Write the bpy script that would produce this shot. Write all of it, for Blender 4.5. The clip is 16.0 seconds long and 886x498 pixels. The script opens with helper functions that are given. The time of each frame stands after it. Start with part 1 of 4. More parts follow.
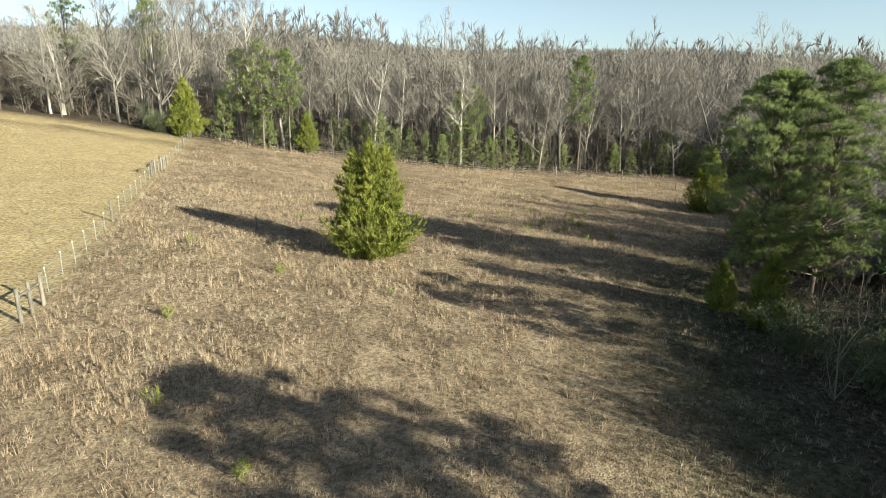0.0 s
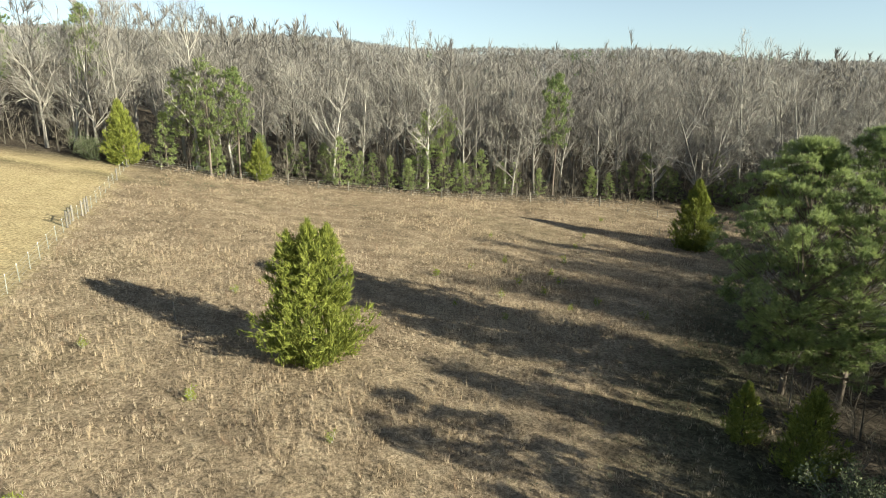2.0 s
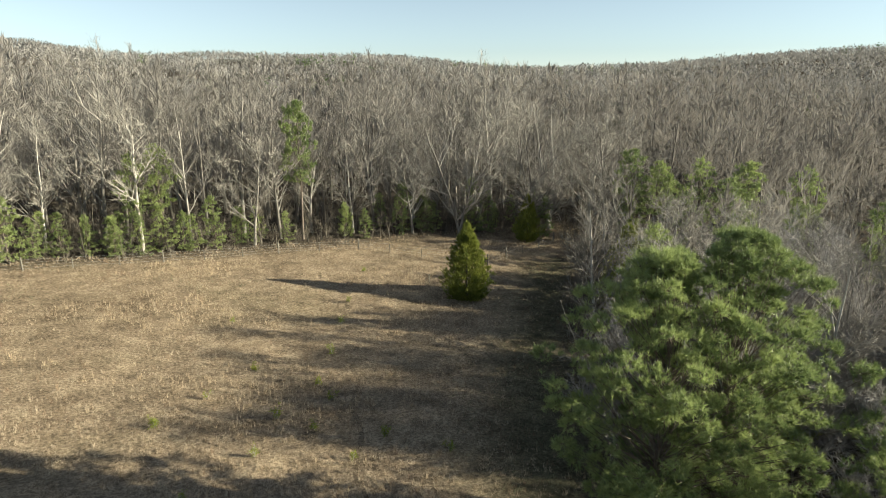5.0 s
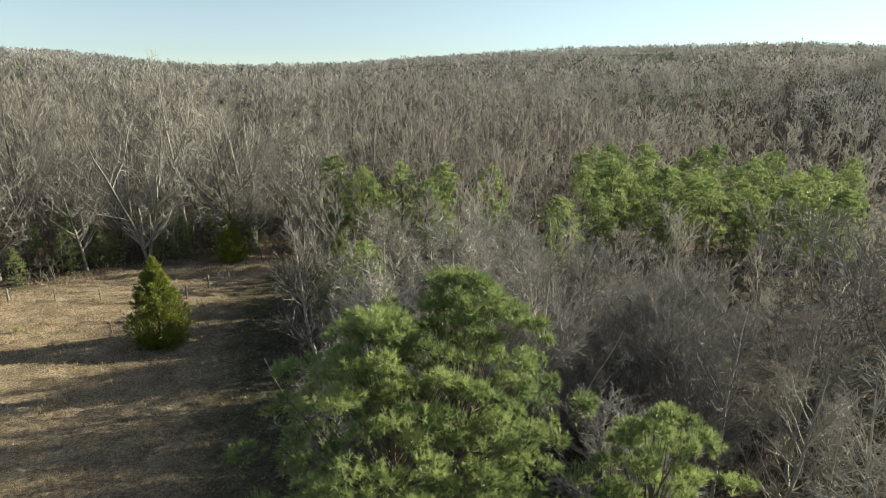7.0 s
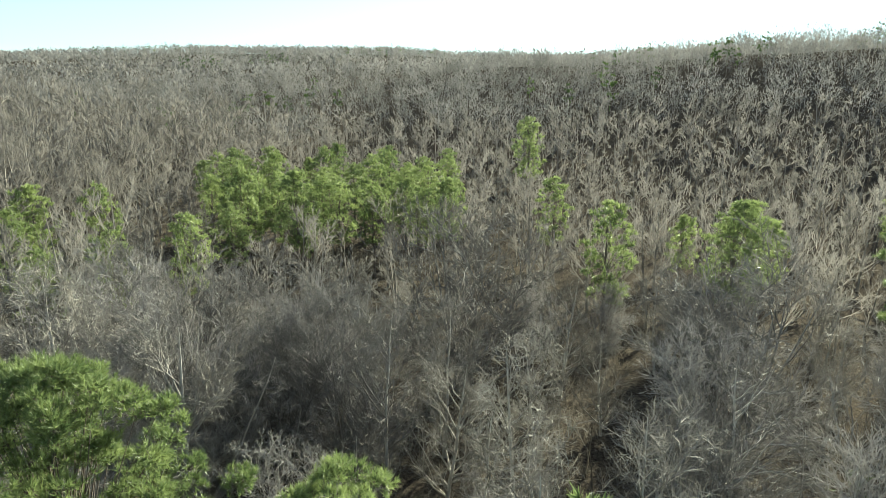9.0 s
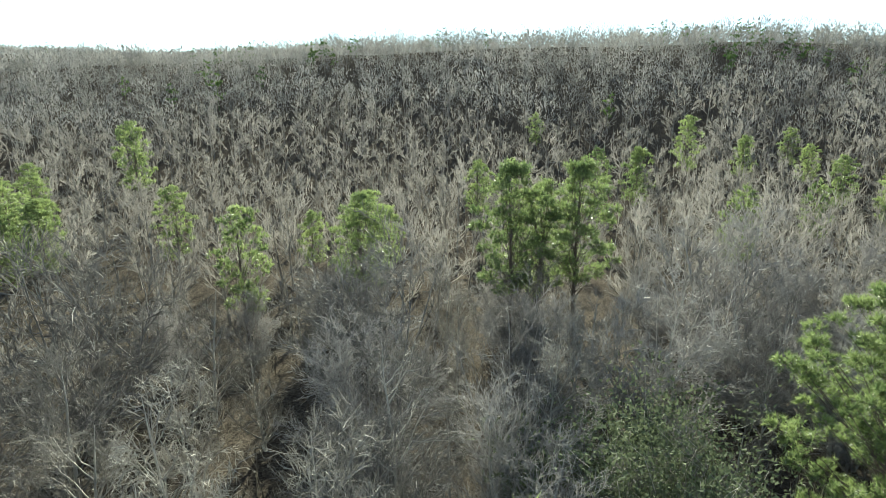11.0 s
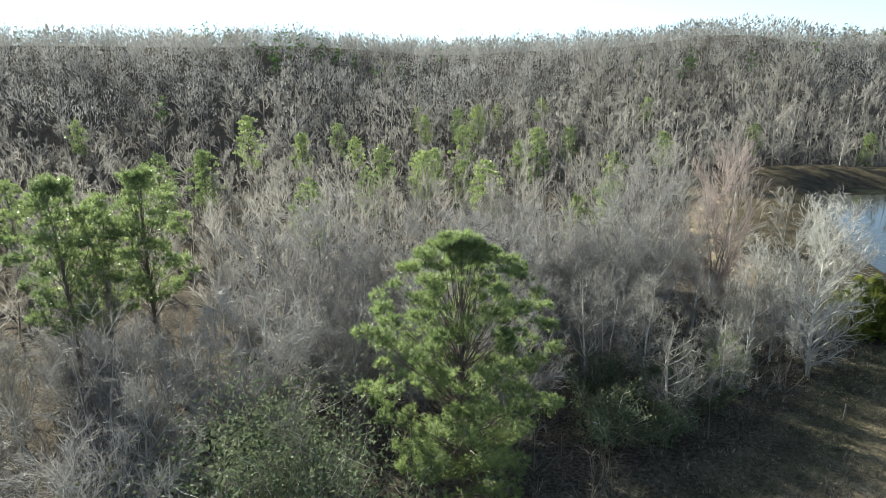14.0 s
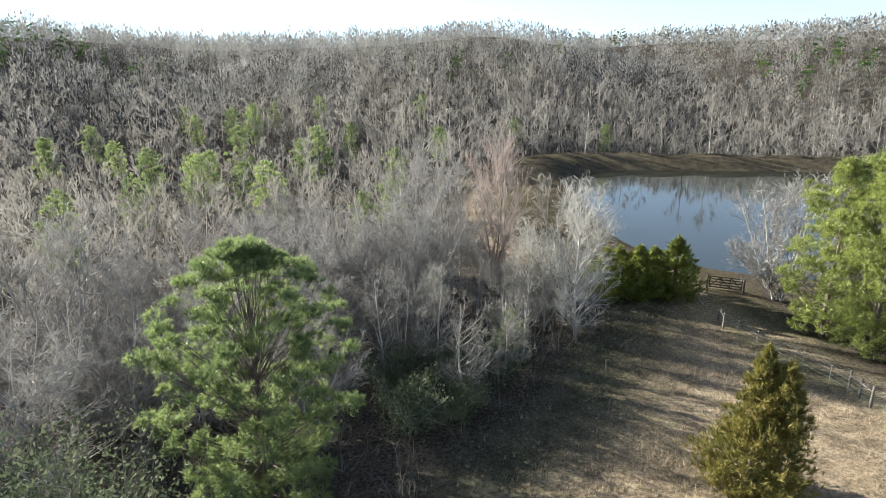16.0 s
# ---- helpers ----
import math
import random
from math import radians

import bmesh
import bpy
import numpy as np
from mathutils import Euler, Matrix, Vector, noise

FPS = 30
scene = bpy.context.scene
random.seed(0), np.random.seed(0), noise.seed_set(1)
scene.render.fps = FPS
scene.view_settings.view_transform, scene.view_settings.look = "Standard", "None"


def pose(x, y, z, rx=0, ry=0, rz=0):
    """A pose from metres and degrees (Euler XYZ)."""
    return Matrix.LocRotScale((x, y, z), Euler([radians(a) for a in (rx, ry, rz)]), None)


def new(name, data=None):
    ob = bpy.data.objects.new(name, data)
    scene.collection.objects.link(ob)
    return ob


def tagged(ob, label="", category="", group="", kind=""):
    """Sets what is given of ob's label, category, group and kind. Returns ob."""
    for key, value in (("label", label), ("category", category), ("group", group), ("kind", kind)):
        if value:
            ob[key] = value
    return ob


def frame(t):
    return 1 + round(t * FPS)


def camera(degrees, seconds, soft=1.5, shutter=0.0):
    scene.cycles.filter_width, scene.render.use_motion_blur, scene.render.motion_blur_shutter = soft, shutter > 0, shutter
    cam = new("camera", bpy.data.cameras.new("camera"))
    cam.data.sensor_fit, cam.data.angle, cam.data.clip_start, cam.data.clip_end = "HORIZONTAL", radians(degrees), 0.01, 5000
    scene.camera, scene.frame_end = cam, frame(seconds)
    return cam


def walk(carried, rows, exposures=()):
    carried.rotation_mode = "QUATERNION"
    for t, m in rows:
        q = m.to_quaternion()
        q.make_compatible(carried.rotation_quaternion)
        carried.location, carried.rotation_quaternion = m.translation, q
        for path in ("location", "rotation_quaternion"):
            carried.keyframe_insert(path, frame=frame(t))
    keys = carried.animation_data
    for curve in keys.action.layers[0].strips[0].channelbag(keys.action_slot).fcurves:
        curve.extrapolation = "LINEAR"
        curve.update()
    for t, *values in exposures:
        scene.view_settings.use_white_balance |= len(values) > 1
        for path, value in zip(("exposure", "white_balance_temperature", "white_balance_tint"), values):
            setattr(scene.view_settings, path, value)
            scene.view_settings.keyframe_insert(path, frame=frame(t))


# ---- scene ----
cam = camera(71.0, 16.0, soft=0.8)
# seconds, eye in metres, yaw, pitch, lean in degrees
PATH = [
    (0.0, -0.00, -0.00, 10.76, -0.02, -15.34, 0.00),
    (0.5, 0.17, 2.01, 11.73, -0.10, -15.67, 0.01),
    (1.0, 0.31, 4.11, 12.56, -0.39, -15.64, -0.02),
    (1.5, 0.58, 6.06, 13.28, -1.66, -15.63, -0.04),
    (2.0, 0.78, 8.12, 13.94, -2.68, -15.60, -0.13),
    (2.5, 1.07, 10.10, 14.59, -4.06, -15.58, -0.20),
    (3.0, 1.42, 12.21, 15.08, -7.29, -15.48, -0.39),
    (3.2, 1.57, 13.04, 15.28, -8.69, -15.45, -0.43),
    (5.3, 4.09, 21.99, 17.14, -29.49, -15.47, 0.27),
    (5.5, 4.47, 22.37, 17.29, -31.83, -15.52, 0.15),
    (6.0, 5.48, 23.38, 17.42, -38.19, -15.57, 0.14),
    (6.5, 6.43, 24.11, 17.54, -45.14, -15.62, 0.11),
    (7.0, 7.49, 24.65, 17.57, -52.55, -15.61, 0.16),
    (7.5, 8.33, 25.01, 17.67, -60.56, -15.63, 0.12),
    (8.0, 9.09, 25.33, 17.75, -68.91, -15.60, 0.00),
    (8.5, 9.80, 25.49, 17.80, -77.73, -15.63, -0.07),
    (9.0, 10.53, 25.49, 17.84, -85.84, -15.64, -0.09),
    (9.5, 10.92, 25.51, 17.87, -93.74, -15.62, -0.23),
    (10.0, 11.27, 25.43, 17.92, -102.52, -15.67, -0.17),
    (10.2, 11.38, 25.38, 17.94, -106.41, -15.71, -0.13),
    (12.3, 12.09, 24.77, 17.75, -136.70, -15.36, 0.05),
    (12.5, 12.11, 24.70, 17.70, -139.09, -15.31, 0.04),
    (13.0, 12.04, 24.52, 17.74, -145.51, -15.35, 0.21),
    (13.5, 11.93, 24.37, 17.80, -151.95, -15.51, 0.19),
    (14.0, 11.83, 24.34, 17.75, -158.24, -15.54, 0.11),
    (14.5, 11.81, 24.27, 17.77, -163.62, -15.61, 0.03),
    (15.0, 11.78, 24.22, 17.77, -168.39, -15.64, -0.08),
    (15.5, 11.75, 24.16, 17.75, -173.11, -15.66, -0.09),
    (16.0, 11.71, 24.09, 17.75, -177.93, -15.73, -0.12),
]
walk(cam, [(t, pose(x, y, z, 90 + pitch, lean, yaw)) for t, x, y, z, yaw, pitch, lean in PATH],
     exposures=[(0.0, 1.55, 6150, -1), (3.0, 1.58, 6200, -2), (5.5, 1.55, 6350, 0), (7.0, 1.52, 6300, -2), (8.0, 1.7, 6150, -5), (9.0, 1.95, 5950, -9), (12.5, 2.05, 5600, -7), (16.0, 2.2, 5700, 3)])

# ---- light ----
SUN_AZ, SUN_EL = 122.0, 17.5        # clockwise from +y, above the horizon
world = bpy.data.worlds.new("world")
scene.world = world
world.use_nodes = True
wn, wl = world.node_tree.nodes, world.node_tree.links
wn.clear()
sky = wn.new("ShaderNodeTexSky")
sky.sky_type, sky.sun_disc = "NISHITA", False
sky.sun_elevation, sky.sun_rotation = radians(SUN_EL), radians(SUN_AZ)
sky.air_density, sky.dust_density, sky.ozone_density = 0.8, 0.0, 3.2
back = wn.new("ShaderNodeBackground")
back.inputs["Strength"].default_value = 0.039
wout = wn.new("ShaderNodeOutputWorld")
pale = wn.new("ShaderNodeHueSaturation")
pale.inputs["Saturation"].default_value, pale.inputs["Value"].default_value = 0.52, 1.38
wl.new(sky.outputs[0], pale.inputs["Color"])
wl.new(pale.outputs[0], back.inputs[0])
wl.new(back.outputs[0], wout.inputs[0])
sun_data = bpy.data.lights.new("sun", "SUN")
sun_data.energy, sun_data.angle, sun_data.color = 5.0, radians(0.55), (1.0, 0.87, 0.68)
sun = new("sun", sun_data)
to_sun = Vector((math.sin(radians(SUN_AZ)) * math.cos(radians(SUN_EL)), math.cos(radians(SUN_AZ)) * math.cos(radians(SUN_EL)), math.sin(radians(SUN_EL))))
sun.rotation_euler = to_sun.to_track_quat("Z", "Y").to_euler()
sun.location = (60, -40, 60)


# ---- materials ----
def material(name, low, high, scale=1.0, fine=8.0, rough=0.9, bump=0.0, translucent=0.0, third=None, island=0.0, obj=0.0, stretch=(1, 1, 1), tint=0.0, spec=0.25):
    """Two colours mixed by noise at two scales, with a little change from thing to thing."""
    m = bpy.data.materials.new(name)
    m.use_nodes = True
    n, l = m.node_tree.nodes, m.node_tree.links
    n.clear()
    out = n.new("ShaderNodeOutputMaterial")
    bsdf = n.new("ShaderNodeBsdfPrincipled")
    bsdf.inputs["Roughness"].default_value = rough
    bsdf.inputs["Specular IOR Level"].default_value = spec
    geo = n.new("ShaderNodeNewGeometry")
    vm = n.new("ShaderNodeVectorMath")
    vm.operation = "MULTIPLY"
    vm.inputs[1].default_value = stretch
    l.new(geo.outputs["Position"], vm.inputs[0])
    na, nb = n.new("ShaderNodeTexNoise"), n.new("ShaderNodeTexNoise")
    na.inputs["Scale"].default_value, nb.inputs["Scale"].default_value = scale, fine
    na.inputs["Detail"].default_value, nb.inputs["Detail"].default_value = 3.0, 4.0
    l.new(vm.outputs[0], na.inputs["Vector"])
    l.new(vm.outputs[0], nb.inputs["Vector"])
    add = n.new("ShaderNodeMath")
    add.operation = "ADD"
    l.new(na.outputs["Fac"], add.inputs[0])
    l.new(nb.outputs["Fac"], add.inputs[1])
    last = add
    each = n.new("ShaderNodeAttribute")
    each.attribute_name = "tint"
    for amount, node, socket in ((island, geo, "Random Per Island"), (obj, n.new("ShaderNodeObjectInfo"), "Random"), (tint, each, "Fac")):
        if amount:
            mad = n.new("ShaderNodeMath")
            mad.operation = "MULTIPLY_ADD"
            mad.inputs[1].default_value = amount
            l.new(node.outputs[socket], mad.inputs[0])
            l.new(last.outputs[0], mad.inputs[2])
            sub = n.new("ShaderNodeMath")
            sub.operation = "SUBTRACT"
            sub.inputs[1].default_value = amount / 2
            l.new(mad.outputs[0], sub.inputs[0])
            last = sub
    ramp = n.new("ShaderNodeMapRange")
    ramp.inputs["From Min"].default_value, ramp.inputs["From Max"].default_value = 0.7, 1.3
    l.new(last.outputs[0], ramp.inputs["Value"])
    cr = n.new("ShaderNodeValToRGB")
    cr.color_ramp.elements[0].color, cr.color_ramp.elements[1].color = (*low, 1), (*high, 1)
    if third:
        e = cr.color_ramp.elements.new(0.5)
        e.color = (*third, 1)
    l.new(ramp.outputs[0], cr.inputs[0])
    l.new(cr.outputs[0], bsdf.inputs["Base Color"])
    if bump:
        b = n.new("ShaderNodeBump")
        b.inputs["Strength"].default_value, b.inputs["Distance"].default_value = bump, 0.05
        l.new(nb.outputs["Fac"], b.inputs["Height"])
        l.new(b.outputs[0], bsdf.inputs["Normal"])
    if translucent:
        tr = n.new("ShaderNodeBsdfTranslucent")
        l.new(cr.outputs[0], tr.inputs["Color"])
        mix = n.new("ShaderNodeMixShader")
        mix.inputs[0].default_value = translucent
        l.new(bsdf.outputs[0], mix.inputs[1])
        l.new(tr.outputs[0], mix.inputs[2])
        l.new(mix.outputs[0], out.inputs[0])
    else:
        l.new(bsdf.outputs[0], out.inputs[0])
    return m


BARK = material("grey_bark", (0.17, 0.157, 0.142), (0.42, 0.395, 0.36), 0.5, 6.0, bump=0.4, obj=0.8, stretch=(1, 1, 0.3))
PALE_BARK = material("pale_bark", (0.28, 0.265, 0.24), (0.52, 0.50, 0.46), 0.7, 5.0, bump=0.3, stretch=(1, 1, 0.4))
TWIG = material("bare_twigs", (0.105, 0.097, 0.086), (0.34, 0.317, 0.282), 0.05, 0.6, rough=0.7, translucent=0.15, obj=0.9, island=0.1, spec=0.25)
MID_TWIG = material("woods_twigs", (0.165, 0.152, 0.138), (0.315, 0.293, 0.267), 0.03, 0.5, rough=0.8, translucent=0.4, island=0.1, tint=0.45, spec=0.2)
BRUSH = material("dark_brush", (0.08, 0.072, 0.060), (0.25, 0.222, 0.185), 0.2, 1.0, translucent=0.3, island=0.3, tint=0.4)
PINK_TWIG = material("reddish_twigs", (0.24, 0.195, 0.178), (0.43, 0.36, 0.335), 0.1, 0.8, translucent=0.35, obj=0.3, island=0.2)
PALE_TWIG = material("pale_twigs", (0.32, 0.304, 0.282), (0.53, 0.508, 0.476), 0.2, 1.0, translucent=0.25, island=0.2)
FAR_TWIG = material("far_bare_crowns", (0.145, 0.139, 0.131), (0.32, 0.305, 0.288), 0.02, 0.12, rough=0.8, translucent=0.3, island=0.05, tint=0.5, spec=0.2)
PINE_BARK = material("pine_bark", (0.085, 0.066, 0.054), (0.20, 0.168, 0.145), 1.0, 9.0, bump=0.5, stretch=(1, 1, 0.35))
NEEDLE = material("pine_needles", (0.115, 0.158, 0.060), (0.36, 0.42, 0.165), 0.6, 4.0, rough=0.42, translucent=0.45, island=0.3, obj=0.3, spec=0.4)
# darker copy of the needles: shade on valley and slope put into the colour
SHADED_NEEDLE = material("shaded_pine_needles", (0.065, 0.105, 0.040), (0.235, 0.295, 0.105), 0.6, 4.0, rough=0.5, translucent=0.35, island=0.3, obj=0.5, spec=0.3)
# brighter, yellower copy of the needles: sunlight put into the colour
SUNNY_NEEDLE = material("sunlit_pine_needles", (0.14, 0.175, 0.045), (0.36, 0.395, 0.11), 0.6, 4.0, rough=0.45, translucent=0.38, island=0.3, obj=0.3, spec=0.4)
MAUVE_TWIG = material("mauve_twigs", (0.115, 0.108, 0.103), (0.32, 0.302, 0.289), 0.1, 0.8, rough=0.7, translucent=0.2, obj=0.7, island=0.1, spec=0.25)
FAR_NEEDLE = material("far_pine_needles", (0.050, 0.090, 0.026), (0.12, 0.175, 0.045), 0.08, 0.7, rough=0.7, translucent=0.2, island=0.3, tint=0.6)
CEDAR = material("cedar_foliage", (0.115, 0.138, 0.028), (0.29, 0.315, 0.066), 0.8, 5.0, rough=0.7, translucent=0.2, island=0.5)
RUSTY_CEDAR = material("winter_cedar_foliage", (0.11, 0.115, 0.030), (0.27, 0.225, 0.065), 0.8, 5.0, rough=0.7, translucent=0.2, island=0.5)
SHRUB_LEAF = material("grey_green_leaves", (0.075, 0.092, 0.050), (0.17, 0.19, 0.11), 0.8, 5.0, rough=1.0, translucent=0.2, island=0.4)
RUST_LEAF = material("rusty_dead_leaves", (0.22, 0.11, 0.05), (0.38, 0.20, 0.10), 0.8, 5.0, rough=0.8, translucent=0.2, island=0.4)
STRAW = material("straw_grass", (0.37, 0.29, 0.20), (0.63, 0.51, 0.36), 0.10, 0.8, translucent=0.35, island=0.3, tint=0.3)
DULL_GRASS = material("dull_grass", (0.20, 0.162, 0.12), (0.54, 0.45, 0.335), 0.12, 1.2, translucent=0.35, island=0.3, tint=0.4, third=(0.37, 0.295, 0.212))
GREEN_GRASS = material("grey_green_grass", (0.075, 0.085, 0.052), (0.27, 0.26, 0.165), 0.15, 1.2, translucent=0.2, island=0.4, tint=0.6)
MOWN_GRASS = material("mown_grass", (0.46, 0.365, 0.21), (0.60, 0.49, 0.30), 0.08, 1.2, translucent=0.2, island=0.3)
WEED = material("dark_weed_stalks", (0.11, 0.075, 0.05), (0.26, 0.18, 0.12), 0.2, 1.5, island=0.5)
SEEDLING = material("seedling_needles", (0.16, 0.21, 0.03), (0.30, 0.33, 0.05), 0.8, 5.0, translucent=0.3, island=0.4)
WOOD = material("weathered_wood", (0.10, 0.09, 0.076), (0.23, 0.21, 0.18), 1.5, 12.0, bump=0.3, obj=0.3, stretch=(1, 1, 0.2))
DARK_WOOD = material("dark_gate_wood", (0.035, 0.030, 0.026), (0.09, 0.08, 0.07), 1.5, 12.0, bump=0.3)
STEEL = material("galvanised_wire", (0.36, 0.36, 0.35), (0.55, 0.55, 0.54), 2.0, 20.0, rough=0.5)
POST_GREEN = material("steel_post_paint", (0.16, 0.17, 0.15), (0.32, 0.33, 0.30), 2.0, 20.0, rough=0.6)
WHITE = material("white_post_tip", (0.70, 0.70, 0.68), (0.82, 0.82, 0.80), 2.0, 20.0, rough=0.6)


# ---- ground shape ----
EYE_XY = (10.0, 24.0)
POND = (-62.0, -88.0, 52.0, 43.0, -5.2)
RIDGE_AZ = [0, 20, 45, 65, 88, 98, 110, 143, 165, 178, 195, 214, 240, 280, 360]
RIDGE_RISE = [0, 0, 0, 4, 24, 32, 45, 50, 46, 46, 55, 69, 59, 0, 0]
RIDGE_FOOT = [150, 150, 150, 140, 105, 95, 90, 90, 105, 140, 160, 160, 160, 150, 150]
WOODS_EAST = [(-60, -8), (-42, -4), (-30, -1), (-19, 4.5), (-9.5, 8), (-2, 14), (8, 15), (19, 14), (34, 18), (52, 29), (75, 46), (97, 63), (120, 70)]
WOODS_NORTH = [(-120, 92), (-60, 90), (-36, 91), (-8, 95), (18, 98), (40, 99), (62, 97), (90, 97)]
FENCE = [(-9.0, -36.0), (-11.2, -28.4), (-13.7, -12.6), (-17.9, 25.4), (-22.7, 41.7), (-28.8, 61.6), (-29.8, 66.3), (-34.1, 82.4), (-36.2, 90.0)]


def pond_e(x, y):
    """1 on the shore of the pond, a rounded oblong; less in the water."""
    return (((x - POND[0]) / POND[2]) ** 4 + ((y - POND[1]) / POND[3]) ** 4) ** 0.25


def smooth(v):
    v = np.clip(v, 0, 1)
    return v * v * (3 - 2 * v)


def wave(x, y, scale, seed):
    """A soft rolling surface between -1 and 1."""
    rng = np.random.RandomState(seed)
    total = 0 * x
    for k in range(6):
        a, f, p = rng.uniform(0, 6.28), rng.uniform(0.6, 1.8) / scale, rng.uniform(0, 6.28)
        total = total + np.sin((x * math.cos(a) + y * math.sin(a)) * f * 6.28 + p)
    return total / 4


def ground_height(x, y):
    x, y = np.asarray(x, float), np.asarray(y, float)
    u, v = 70 * np.tanh(x / 70), 45 + 70 * np.tanh((y - 45) / 70)
    h = -1.468 + 0.1458 * v - 0.001426 * u * u - 0.002545 * u * v - 0.003918 * v * v - 9.4e-6 * u ** 3 + 2.465e-5 * v ** 3 + 2.8e-5 * u * u * v + 1.6e-5 * u * v * v
    r = np.hypot(x - EYE_XY[0], y - EYE_XY[1])
    az = np.degrees(np.arctan2(x - EYE_XY[0], y - EYE_XY[1]))
    turn = lambda a: (az - a + 180) % 360 - 180
    ridge = np.interp(az % 360, RIDGE_AZ, RIDGE_RISE)
    h = h + (44 - 0.75 * ridge) * smooth((r - 190) / 900) + ridge * smooth((r - np.interp(az % 360, RIDGE_AZ, RIDGE_FOOT)) / 320)
    h = h - 22 * smooth((r - 350) / 700) * np.exp(-(turn(38) / 14) ** 2)
    h = h + smooth((r - 110) / 250) * (2.5 * wave(x, y, 190, 3) + 3.5 * smooth((r - 300) / 500) * wave(x, y, 420, 4))
    h = h + 0.12 * wave(x, y, 9, 5) + 0.05 * wave(x, y, 3, 6)
    e = pond_e(x, y) + 0.05 * wave(x, y, 60, 9)
    steep = smooth((-100 - y) / 25)
    w = 1 - smooth((e - 1.0 - 0.15 * steep) / (0.45 + 0.05 * steep))
    return h * (1 - w) + w * (POND[4] + np.clip((e - 1.0) * (14 + 3 * steep), -1.5, 4 + 2.5 * steep))


def gz(x, y):
    return float(ground_height(x, y))


def edge_x(y):
    return np.interp(y, [p[0] for p in WOODS_EAST], [p[1] for p in WOODS_EAST])


def edge_y(x):
    return np.interp(x, [p[0] for p in WOODS_NORTH], [p[1] for p in WOODS_NORTH])


def fence_x(y):
    return np.interp(y, [p[1] for p in FENCE], [p[0] for p in FENCE])


def far_from(x, y, az):
    """How far off the light far trees take over from the full ones, along an uneven line."""
    return (285 if 170 < az < 228 else 215) + 32 * float(wave(x, y, 70, 44))


def in_pond(x, y, grow=1.0):
    return pond_e(x, y) < grow


def woods(x, y):
    """How deep a place lies in the woods, in metres (negative: open ground)."""
    east = np.where(y > -48, x - edge_x(y), -60.0)
    north = y - edge_y(x)
    west = np.where((y < -13) & (y > -42), -17.5 + 0.10 * (y + 13) - x, -60.0)
    bank = 1.14 + 0.20 * smooth((-105 - y) / 25)
    south = np.where((y < -48) & ((x > 12) | (y < -112)), (pond_e(x, y) - bank) * 44, -60.0)
    far = np.where((y < -48) & (pond_e(x, y) < bank), -60.0, np.hypot(x + 10, y - 24) - 150)
    return np.maximum(np.maximum(np.maximum(east, north), np.maximum(west, south)), far)


def mesh_of(name, verts, faces=None, tris=None):
    """A mesh from arrays of corners and triangles."""
    me = bpy.data.meshes.new(name)
    if tris is not None:
        verts, tris = np.asarray(verts, np.float32), np.asarray(tris, np.int32)
        me.vertices.add(len(verts))
        me.vertices.foreach_set("co", verts.ravel())
        me.loops.add(tris.size)
        me.loops.foreach_set("vertex_index", tris.ravel())
        me.polygons.add(len(tris))
        me.polygons.foreach_set("loop_start", np.arange(0, tris.size, 3, dtype=np.int32))
        me.update(calc_edges=True)
    else:
        me.from_pydata(verts, [], faces)
    return me


def part(name, mesh, mat, parent=None, label="", at=None):
    ob = new(name, mesh)
    if mat and not mesh.materials:
        mesh.materials.append(mat)
    if parent:
        ob.parent = parent
    if at is not None:
        ob.matrix_basis = at
    return tagged(ob, label)


